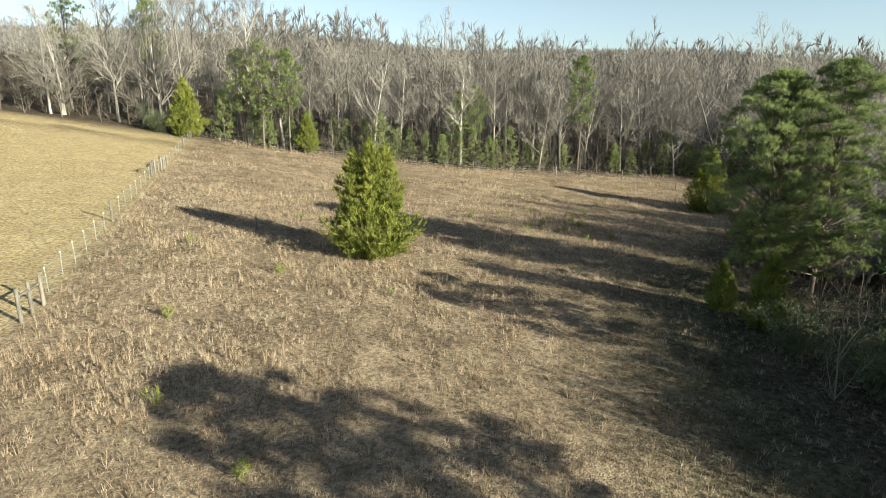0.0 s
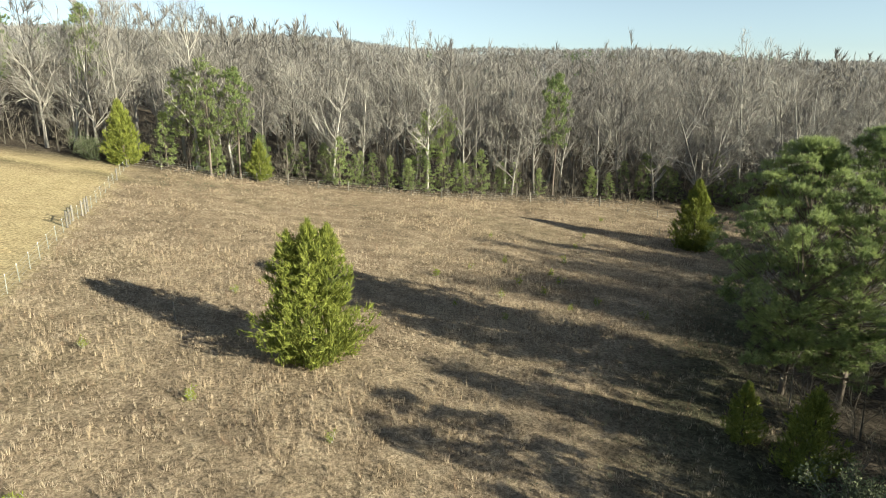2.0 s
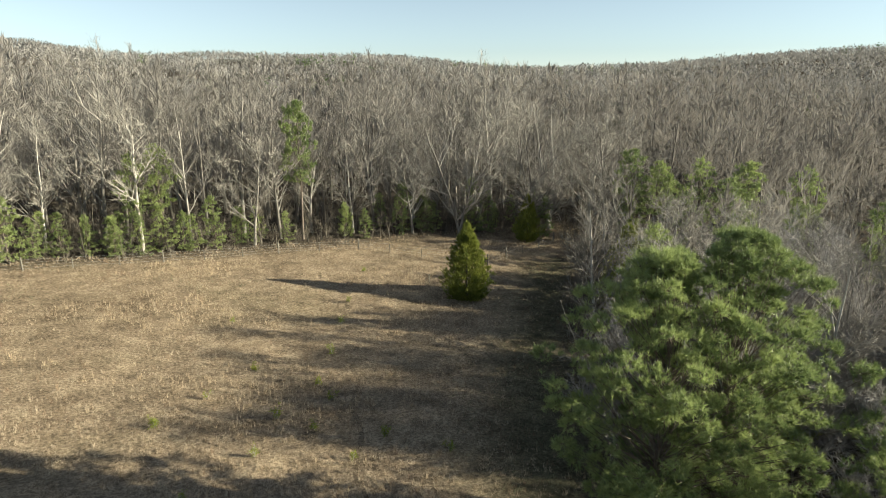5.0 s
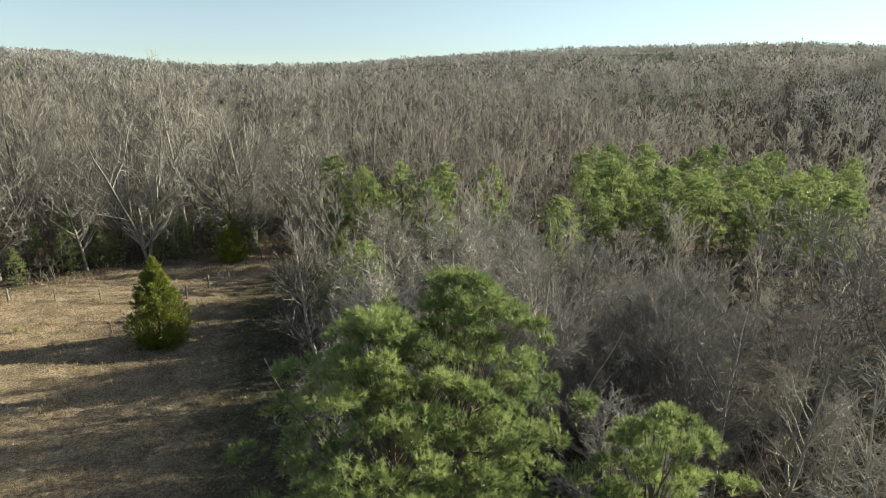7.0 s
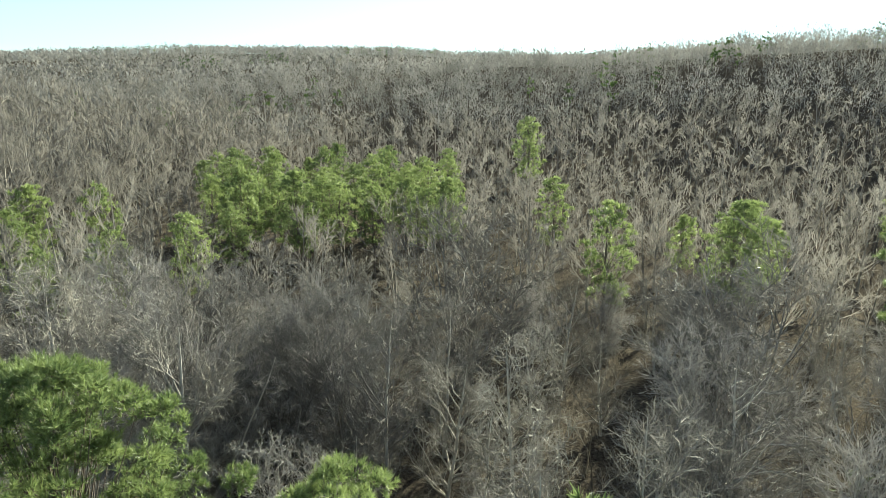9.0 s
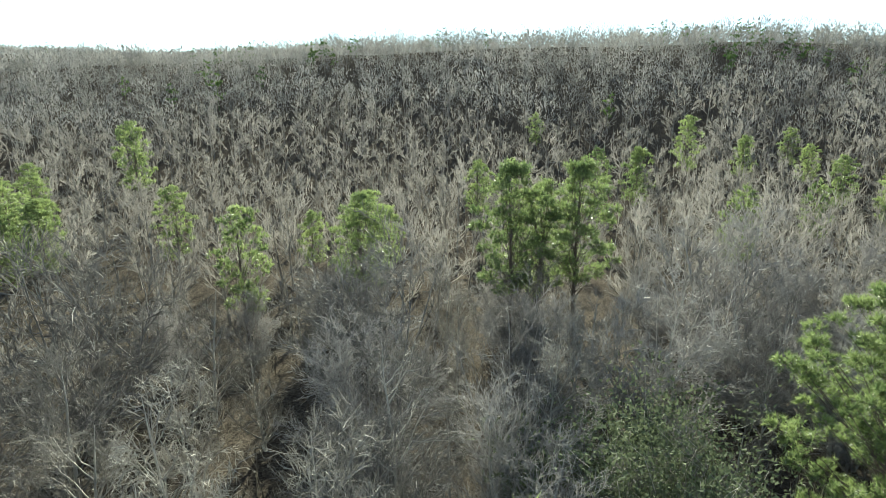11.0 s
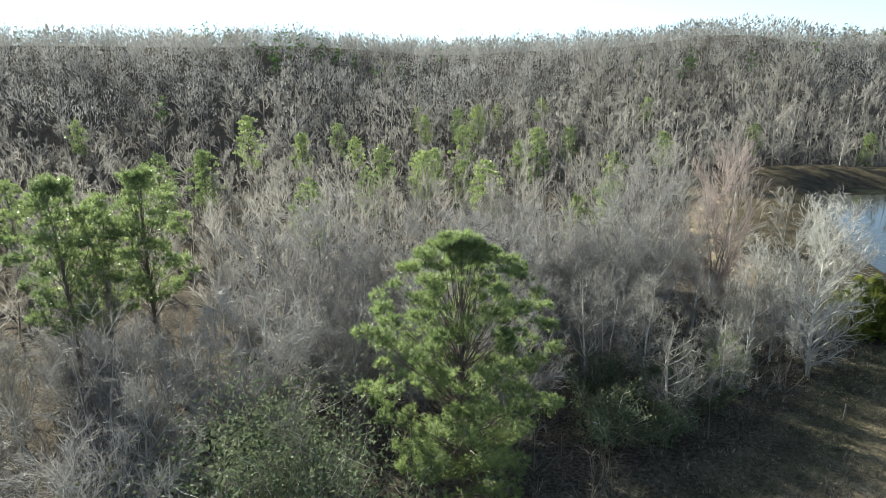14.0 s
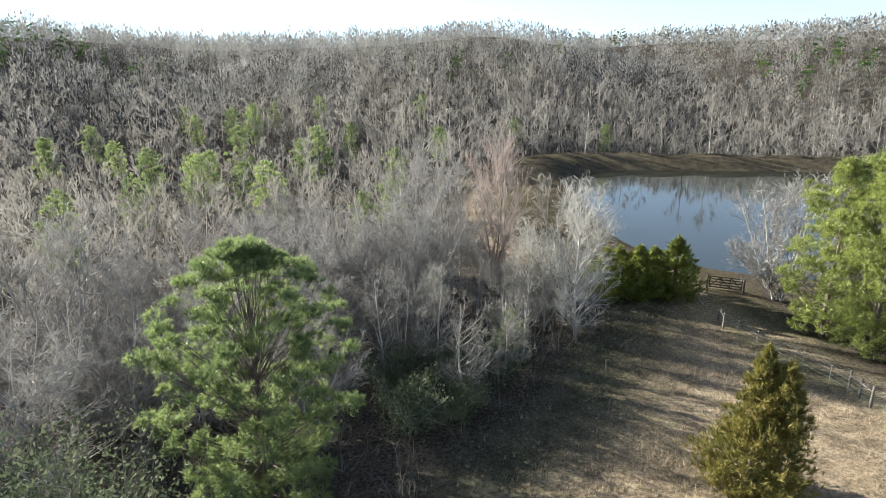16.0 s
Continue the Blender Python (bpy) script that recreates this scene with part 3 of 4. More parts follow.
def cedar_tree(seed, height, radius, plumes, sprays, blade, width, belly=0.28, tops=1):
    """A rough cone of rising plumes of feathery sprays round a short trunk."""
    rng = np.random.RandomState(seed)
    trunk, crown = Geo(), Geo()
    path = limb_path(rng, (0, 0, -0.3), (0, 0, 1), height * 0.9, 6, 0.02, 0.1)
    trunk.tube(path, np.linspace(0.16, 0.03, 7), 6)
    base, axis = [], []
    leaders = [(0.0, 0.0, 1.0)] + [(math.cos(2.3 * k + 0.4) * 0.36 * radius, math.sin(2.3 * k + 0.4) * 0.36 * radius, rng.uniform(0.86, 0.98)) for k in range(tops - 1)]
    for k in range(plumes):
        g = ((k + rng.uniform()) / plumes) ** 1.15
        a = k * 2.39996 + rng.uniform(-0.4, 0.4)
        cx, cy, top = leaders[k % len(leaders)] if g > 0.35 else leaders[0]
        rise = min(1, max(0, (g - 0.3) / 0.3))
        r = radius * (min(1, (g + 0.2) / (belly + 0.2)) ** 0.6) * ((max(0.0, 1 - g) / (1 - belly)) ** 0.8 if g > belly else 1) * rng.uniform(0.72, 1.16)
        if len(leaders) > 1 and g > 0.35:
            r *= 0.72
        z = 0.1 + g * (height * top - 0.5)
        tip = np.array([math.cos(a) * r + cx * rise, math.sin(a) * r + cy * rise, z + 0.15])
        root = np.array([cx * rise * 0.8, cy * rise * 0.8, max(0.1, z - 0.35 * r - 0.25)])
        d = unit(tip - root)
        u = rng.uniform(0.30, 1.0, sprays) ** 0.8
        fat = 0.40 * (1.15 - u)[:, None] * (0.5 + r / radius)
        p = root + (tip - root) * u[:, None] + rng.normal(size=(sprays, 3)) * fat * np.array([1, 1, 0.7])
        base.append(p)
        ax = d * 0.7 + np.array([0, 0, 0.65]) + rng.normal(size=(sprays, 3)) * 0.28
        axis.append(ax / np.linalg.norm(ax, axis=1)[:, None])
    for cx, cy, top in leaders:
        n = 40
        u = rng.uniform(0, 1, n)
        p = np.stack([cx + rng.normal(size=n) * 0.16 * (1.1 - u), cy + rng.normal(size=n) * 0.16 * (1.1 - u), height * top - 1.3 + 1.2 * u], 1)
        base.append(p)
        axis.append(np.tile([0.0, 0.0, 1.0], (n, 1)) + rng.normal(size=(n, 3)) * 0.25)
    base, axis = np.concatenate(base), np.concatenate(axis)
    base[:, 2] = np.maximum(base[:, 2], 0.08)
    tufts(crown, rng, base, axis, 7, blade, width, 0.42)
    return trunk.mesh("trunk"), None, crown.mesh("foliage")


def leafy_shrub(seed, height, radius, stems, leaves, size, width):
    rng = np.random.RandomState(seed)
    wood, leaf = Geo(), Geo()
    pts, ds = [], []
    for k in range(stems):
        a = rng.uniform(0, 6.283)
        p = limb_path(rng, (0, 0, -0.1), (math.cos(a) * rng.uniform(0.1, 0.9) * radius / height * 1.6, math.sin(a) * rng.uniform(0.1, 0.9) * radius / height * 1.6, 1), height * rng.uniform(0.6, 1.05), 5, 0.14, 0.05)
        wood.tube(p, np.linspace(0.03, 0.006, 6), 3)
        for j in range(5):
            b = limb_path(rng, p[1 + j % 5], rng.normal(size=3) + np.array([0, 0, 0.5]), height * 0.28, 2, 0.2, 0.1)
            wood.tube(b, (0.012, 0.008, 0.004), 3)
            pts += [b[1], b[2]]
            ds += [unit(b[2] - b[1])] * 2
        pts += list(p[2:])
        ds += [unit(p[-1] - p[-2])] * 4
    pts, ds = np.array(pts), np.array(ds)
    pick = rng.randint(0, len(pts), leaves)
    b = pts[pick] + rng.normal(size=(leaves, 3)) * 0.16 * height / 2.2
    d = ds[pick] + rng.normal(size=(leaves, 3)) * 0.8
    d /= np.linalg.norm(d, axis=1)[:, None]
    leaf.blades(b, b + d * size * rng.uniform(0.6, 1.3, (leaves, 1)), width * rng.uniform(0.7, 1.3, leaves), rng)
    return wood.mesh("stems"), None, leaf.mesh("leaves")


def plant(name, meshes, mats, x, y, scale=1.0, turn=0.0, label="", category="tree", group="", tall=1.0, names=("trunk", "limb", "crown"), dz=0.0):
    """One plant standing on the ground, with its parts."""
    root = new(name)
    root.matrix_basis = Matrix.Translation((x, y, gz(x, y) + dz)) @ Matrix.Rotation(turn, 4, "Z") @ Matrix.Diagonal((scale, scale, scale * tall, 1))
    for nm, me, mat in zip(names, meshes, mats):
        if me:
            part(nm, me, mat, root)
    return tagged(root, label, category, group)


def scatter(rng, x0, x1, y0, y1, gap, tries):
    """Places at least gap apart."""
    pts, cells = [], {}
    for _ in range(tries):
        x, y = rng.uniform(x0, x1), rng.uniform(y0, y1)
        c = (int(x // gap), int(y // gap))
        if any((x - q[0]) ** 2 + (y - q[1]) ** 2 < gap * gap for i in (-1, 0, 1) for j in (-1, 0, 1) for q in cells.get((c[0] + i, c[1] + j), ())):
            continue
        cells.setdefault(c, []).append((x, y))
        pts.append((x, y))
    return pts


def joined(name, kinds, places, mat, label, category, seed):
    """Many small plants as one object: kinds are (corners, triangles), places x, y, scale, tall."""
    rng = np.random.RandomState(seed)
    vs, ts, n = [], [], 0
    places = np.asarray(places, float)
    z = ground_height(places[:, 0], places[:, 1])
    which = rng.randint(0, len(kinds), len(places))
    ang = rng.uniform(0, 6.283, len(places))
    for k, (v, t, *_) in enumerate(kinds):
        sel = np.where(which == k)[0]
        if not len(sel):
            continue
        c, s = np.cos(ang[sel])[:, None], np.sin(ang[sel])[:, None]
        sc, tall = places[sel, 2][:, None], places[sel, 3][:, None]
        x = (v[None, :, 0] * c - v[None, :, 1] * s) * sc + places[sel, 0][:, None]
        y = (v[None, :, 0] * s + v[None, :, 1] * c) * sc + places[sel, 1][:, None]
        zz = v[None, :, 2] * sc * tall + z[sel][:, None]
        vs.append(np.stack([x, y, zz], 2).reshape(-1, 3))
        ts.append((t[None] + (np.arange(len(sel)) * len(v))[:, None, None]).reshape(-1, 3) + n)
        n += len(vs[-1])
    me = mesh_of(name, np.concatenate(vs), tris=np.concatenate(ts))
    tint = []
    for k, (v, t, *wood) in enumerate(kinds):
        own = np.repeat(rng.uniform(0, 1, (which == k).sum())[:, None], len(v), 1)
        if wood:
            own[:, :wood[0]] += 0.2     # bark is paler than twigs
        tint.append(own.ravel())
    tint = np.concatenate(tint)
    me.attributes.new("tint", "FLOAT", "POINT").data.foreach_set("value", tint.astype(np.float32))
    me.materials.append(mat)
    return tagged(new(name, me), label, category, kind="stuff")


def sketch_tree(seed, height, radius, low, limbs, twigs, twig, width, thick=1.0):
    """A slight leafless tree for the far hills: stem, limbs and a dome of rising twigs."""
    rng = np.random.RandomState(seed)
    g = Geo()
    path = limb_path(rng, (0, 0, -1.0), (rng.normal() * 0.04, rng.normal() * 0.04, 1), height * 0.92, 2, 0.04, 0.1)
    for _ in range(2):
        g.strips(path[None], 0.30 * height / 16 * thick, 0.12 * thick, rng)
    if limbs:
        aim = crown_points(rng, limbs, radius * 0.85, height * low, height * 0.95, 0.8)
        root = np.stack([0 * aim[:, 0], 0 * aim[:, 0], aim[:, 2] * 0.6], 1)
        g.blades(root, aim, np.full(limbs, 0.07 * height / 16 + width * 0.3), rng)
    p = crown_points(rng, twigs, radius, height * low, height, 0.5, 0.5)
    d = p - np.stack([p[:, 0] * 0.15, p[:, 1] * 0.15, p[:, 2] * 0.3 + height * low * 0.4], 1)
    d /= np.linalg.norm(d, axis=1)[:, None]
    d = d + rng.normal(size=d.shape) * 0.3
    d /= np.linalg.norm(d, axis=1)[:, None]
    ln = (twig * rng.uniform(0.5, 1.3, twigs))[:, None]
    g.blades(p - d * ln * 0.8, p + d * ln * 0.2, width * rng.uniform(0.6, 1.3, twigs), rng)
    return g.arrays()


def sketch_pine(seed, height, radius, low, pads, size):
    """A light clumpy pine for the far hills."""
    rng = np.random.RandomState(seed)
    g = Geo()
    path = limb_path(rng, (0, 0, -1.0), (0, 0, 1), height * 0.97, 2, 0.02, 0.1)
    g.tube(path, np.linspace(0.18, 0.05, 3) * height / 15, 3)
    s = np.repeat(crown_points(rng, pads, radius * 0.8, height * low, height * 0.96, 0.4, 0.4), 8, 0)
    d = rng.normal(size=s.shape)
    d[:, 2] = np.abs(d[:, 2])
    d /= np.linalg.norm(d, axis=1)[:, None]
    g.blades(s + d * size * 0.2, s + d * size, np.full(len(s), size * 0.55), rng)
    return g.arrays()


# ---- templates ----
rng = np.random.RandomState(3)
TALL = [bare_tree(100 + k, 20, 3.9 + 0.5 * k, 0.38, 18, 7, 7, 2, 1.0, 0.036, thick=1.3, lift=0.08, open_=0.8) for k in range(5)]
MEDIUM = [bare_tree(120 + k, 13, 3.4, 0.22, 22, 8, 8, 3, 0.75, 0.026, thick=1.3, lift=0.06, open_=0.85) for k in range(4)]
ROUND = [bare_tree(140 + k, 13, 5.0, 0.12, 52, 9, 9, 4, 0.75, 0.026, stems=4, thick=1.2, lift=0.03, open_=0.72) for k in range(2)]
ROUND_FAR = [bare_tree(142 + k, 13, 5.0, 0.12, 44, 8, 8, 3, 0.85, 0.038, stems=4, thick=1.2, lift=0.03, open_=0.72) for k in range(2)]
OAK = [bare_tree(150 + k, 22, 8.5, 0.24, 24, 9, 7, 2, 1.3, 0.036, stems=2, thick=1.9, lift=0.06) for k in range(2)]
THIN = [bare_tree(160 + k, 12, 2.2, 0.20, 26, 6, 6, 2, 0.6, 0.022, thick=0.9, lift=0.03, open_=0.95) for k in range(3)]
WHITE_TREE = [bare_tree(170 + k, 13.5, 3.0, 0.10, 48, 8, 6, 2, 0.6, 0.024, thick=1.0, lift=0.07, open_=0.8) for k in range(2)]
PINK_TREE = bare_tree(145, 15.5, 4.3, 0.10, 54, 9, 8, 3, 0.8, 0.028, stems=3, lift=0.13, open_=0.6)
PINE_HERO = [pine_tree(201, 13.0, 4.5, 0.14, 300, 0.50, 30, 20, 0.22, 0.019, widest=0.48),
             pine_tree(202, 14.2, 4.6, 0.16, 300, 0.50, 30, 20, 0.22, 0.019, widest=0.48)]
PINE_SMALL = pine_tree(203, 10.4, 2.8, 0.22, 115, 0.46, 28, 20, 0.22, 0.019, widest=0.5)
PINE_NEAR = [pine_tree(216 + k, 15.5, 3.7, 0.42, 64, 0.80, 36, 12, 0.30, 0.038) for k in range(2)]
PINE_MID = [pine_tree(210 + k, 14, 2.9, 0.34 + 0.08 * (k % 2), 48, 0.72, 16, 8, 0.36, 0.078, sides=3) for k in range(4)]
PINE_LANE = [pine_tree(218 + k, 15, 4.4, 0.06, 120, 0.82, 30, 10, 0.34, 0.048) for k in range(2)]
PINE_YOUNG = [pine_tree(220 + k, 8, 2.3, 0.03, 40, 0.55, 15, 7, 0.32, 0.066, widest=0.15, sides=3) for k in range(3)]
CEDAR_MID = [cedar_tree(230 + k, 5.6, 1.9, 80, 20, 0.34, 0.06) for k in range(3)]

# ---- woods ----
BARE = (BARK, BARK, TWIG)
TREE_PARTS = ("trunk", "limb", "crown")


def bare(kind, x, y, scale=1.0, turn=0.0, mats=BARE, label="leafless grey hardwood tree in winter woods", group="bare trees of the woods", tall=1.0):
    return plant("bare_tree", kind, mats, x, y, scale, turn, label, "tree", group, tall, TREE_PARTS)


def pine(kind, x, y, scale=1.0, turn=0.0, label="green pine with a bare lower trunk at the woods edge", group="pines of the woods", tall=1.0, needles=None):
    return plant("pine_tree", kind, (PINE_BARK, PINE_BARK, needles or (SHADED_NEEDLE if group in ("pines in the valley", "pines on the far slope") else NEEDLE)), x, y, scale, turn, label, "pine tree", group, tall, ("trunk", "limb", "crown"))


def cedar(kind, x, y, scale=1.0, turn=0.0, label="dense dark green cedar on the woods edge", mat=None, tall=1.0, group="cedars"):
    return plant("cedar_tree", kind, (PINE_BARK, None, mat or CEDAR), x, y, scale, turn, label, "cedar tree", group, tall, ("trunk", "limb", "foliage"))


# pines by the field
pine(PINE_HERO[0], 19.4, 35.9, 1.0, 0.4, "tall broad green pine with long needles beside the field", "pines by the field")
pine(PINE_HERO[1], 22.0, 35.2, 0.97, 2.0, "tall broad green pine with long needles beside the field", "pines by the field")
pine(PINE_SMALL, 23.8, 29.2, 1.0, 1.1, "smaller round-topped green pine below the tall pines", "pines by the field")
pine(PINE_HERO[0], 20.0, 1.8, 1.02, 3.3, "broad bushy pine lit yellow-green above the brush", "pines by the field")

# named places in the woods: x, y, scale
for k, (x, y, s, tall) in enumerate([(-26.2, 92, 1.05, 1.05), (-22.5, 92.5, 1.0, 1.05), (-29.5, 94, 0.95, 1.0), (5.2, 99.5, 0.85, 1.05), (2.4, 99, 0.75, 1.1), (22, 101.5, 1.0, 1.3), (64, 86, 1.0, 1.0), (67, 84, 0.9, 1.0), (68, 78, 1.0, 1.0), (72, 74, 1.0, 1.0), (65, 71, 0.9, 1.0), (61, 66, 0.85, 1.0), (76, 69, 1.0, 1.0),
                                     (-50, 112, 1.25, 1.1), (-62, 108, 1.25, 1.1), (-74, 104, 1.2, 1.1),
                                     (53.9, -37.8, 0.95, 1.0), (56, -76, 1.0, 1.0), (59.5, -107, 1.1, 1.0), (66.8, -82, 1.05, 1.0), (91.5, -51.5, 1.2, 1.0), (88, -57.7, 1.2, 1.0), (38, -56.7, 0.95, 1.0), (53.6, -72, 1.0, 1.0), (20.4, -47.4, 0.8, 1.0), (23.3, -45, 0.7, 1.0), (106, -92, 1.3, 1.0), (40, 57, 0.75, 1.0)]):
    pine(PINE_MID[k % 4], x, y, s, k * 1.3, tall=tall)
for k, (x, y, s) in enumerate([(48.4, -1.9, 1.05), (49.2, -5, 0.95), (47.7, -7.8, 1.06), (58.4, 5.9, 0.9)]):
    pine(PINE_NEAR[k % 2], x, y, s, k * 1.9, "tall pine with a clear trunk among bare trees", "pines of the woods")
rng = np.random.RandomState(7)
for k in range(26):
    a, r = radians(rng.uniform(122, 196)), rng.uniform(95, 205)
    x, y = 10 + r * math.sin(a), 24 + r * math.cos(a)
    if float(woods(x, y)) > 2:
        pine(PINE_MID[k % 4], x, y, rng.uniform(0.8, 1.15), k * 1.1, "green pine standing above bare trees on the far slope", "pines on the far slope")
def pine_stand(x, y):
    """Whether a place lies in the pine stand in the valley."""
    return 70 + 5 * math.sin(y * 0.2) < math.hypot(x - 10, y - 24) < 118 and 64 < math.degrees(math.atan2(x - 10, y - 24)) < 86


for x, y in scatter(rng, 66, 130, 20, 82, 4.4, 900):
    if pine_stand(x, y):
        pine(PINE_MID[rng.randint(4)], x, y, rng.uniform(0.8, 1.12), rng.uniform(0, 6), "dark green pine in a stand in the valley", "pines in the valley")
# the first three are added as shadow casters for the field end
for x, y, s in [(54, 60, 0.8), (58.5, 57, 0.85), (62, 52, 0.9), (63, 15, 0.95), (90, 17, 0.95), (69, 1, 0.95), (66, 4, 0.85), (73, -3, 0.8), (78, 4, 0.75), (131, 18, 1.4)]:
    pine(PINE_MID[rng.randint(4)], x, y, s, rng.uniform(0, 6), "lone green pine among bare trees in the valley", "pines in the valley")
# young green growth along the north edge
for x in np.arange(-33, 12, 2.6):
    xx, yy = x + rng.uniform(-1, 1), float(edge_y(x)) + rng.uniform(0.2, 2.6)
    if rng.uniform() < 0.8:
        pine(PINE_YOUNG[rng.randint(3)], xx, yy, rng.uniform(0.55, 0.95), rng.uniform(0, 6), "young bushy green pine at the field edge", "young pines")
for x in np.arange(-30, 60, 2.1):
    xx, yy = x + rng.uniform(-1, 1), float(edge_y(x)) + rng.uniform(1.0, 5.5)
    if rng.uniform() < (0.75 if x < 16 else 0.4):
        pine(PINE_YOUNG[rng.randint(3)], xx, yy, rng.uniform(0.4, 0.8), rng.uniform(0, 6), "young bushy green pine at the field edge", "young pines")
for x, y, s in [(-37, 91.5, 1.5), (-20, 93, 1.0), (52, 93.2, 1.2)]:
    cedar(CEDAR_MID[rng.randint(3)], x, y, s, rng.uniform(0, 6))
for x, y, s in [(36, 101, 0.9), (39.5, 100.5, 0.7), (46, 99.0, 1.0), (48, 97.6, 0.8), (55, 93.5, 0.8), (28, 102, 0.6), (14, 100.6, 0.6), (67, 88, 1.1), (70, 82, 1.2), (71, 86, 1.3)]:
    pine(PINE_YOUNG[rng.randint(3)], x, y, s, rng.uniform(0, 6), "young bushy green pine at the field edge", "young pines")
# oaks and other marked bare trees
for k, (x, y, s, m) in enumerate([(54, 95, 0.95, BARE), (58.5, 97, 1.0, BARE), (62, 92, 0.85, BARE), (44, 98.5, 0.95, BARE), (-46, 97, 0.8, (PALE_BARK, PALE_BARK, TWIG)), (-12, 110, 0.85, BARE), (-56, 94, 0.75, BARE)]):
    bare(OAK[k % 2], x, y, s, k * 1.1, m, "large spreading leafless oak at the woods edge", "large bare oaks")
for k, (x, y, s) in enumerate([(51, 27, 1.25), (43.8, 11.2, 1.1), (38, -13.3, 1.15), (33, -1, 0.85), (24.5, -20, 0.9), (16, -29, 0.95), (31, -28, 0.9), (28.5, 12.5, 0.72), (33.5, 8.5, 0.85), (24.6, 14.5, 0.62), (29.5, 18, 0.72), (23.5, 9.0, 0.6), (30, 44, 0.75), (36, 40, 0.9), (34.5, 51, 0.8), (42, 47, 0.95), (27.5, 40.5, 0.6), (45, 58, 0.9), (40, 33, 0.9), (47, 38, 1.0), (52, 52, 1.0), (18, -21, 0.8), (21, -11.5, 0.72), (26, -8, 0.8), (21, -27, 0.85), (27, -18, 0.9), (25, -34, 0.9), (16, -15, 0.62), (31, -40, 0.95), (35, -22, 0.95), (32, -9, 0.85)]):
    bare((ROUND if math.hypot(x - 11, y - 25) < 33 else ROUND_FAR)[k % 2], x, y, s, k * 0.9, (BARK, MAUVE_TWIG, MAUVE_TWIG), "round-crowned leafless tree with dense fine twigs", "round bare trees")
for k, (x, y, s) in enumerate([(26.4, 20.4, 1.0), (25.2, 23.4, 0.95), (30.5, 16.5, 1.0), (28.8, 25.0, 0.85), (33, 24, 1.0), (36, 30, 1.0), (30, 9, 0.9)]):
    bare(THIN[k % 3], x, y, s, k * 1.7, (PALE_BARK, BARK, TWIG), "thin leafless sapling with pale lichen-grey bark", "bare saplings")
bare(WHITE_TREE[0], 2.7, -22.0, 1.0, 0.5, (PALE_BARK, PALE_BARK, PALE_TWIG), "pale white-barked leafless tree at the field edge", "white-barked trees")
bare(WHITE_TREE[0], 6.3, -25.0, 0.75, 2.5, (PALE_BARK, PALE_BARK, PALE_TWIG), "pale white-barked leafless tree at the field edge", "white-barked trees")
bare(WHITE_TREE[1], 3.0, -27.0, 1.0, 1.5, (PALE_BARK, PALE_BARK, PALE_TWIG), "pale white-barked leafless tree at the field edge", "white-barked trees")
for k, (x, y, s) in enumerate([(9.0, -13.0, 0.55), (11.5, -9.5, 0.6), (7.5, -17.0, 0.6), (13.5, -13.5, 0.65)]):
    bare(MEDIUM[k % 4], x, y, s, k * 1.1, (PALE_BARK, BARK, TWIG), "small leafless tree at the shaded field edge", "small bare trees")
pine(PINE_YOUNG[0], 8.6, -15.0, 0.6, 1.0, "small yellow-green pine among bare brush", "young pines", 1.0, SUNNY_NEEDLE)
bare(PINK_TREE, 8.9, -37.8, 1.0, 2.0, (BARK, PINK_TWIG, PINK_TWIG), "leafless tree with a pinkish haze of twigs", "round bare trees", 1.1)
bare(ROUND[1], 15.7, -36, 1.1, 0.0, (PALE_BARK, PALE_TWIG, PALE_TWIG), "pale leafless tree with dense upright twigs", "round bare trees", 1.1)

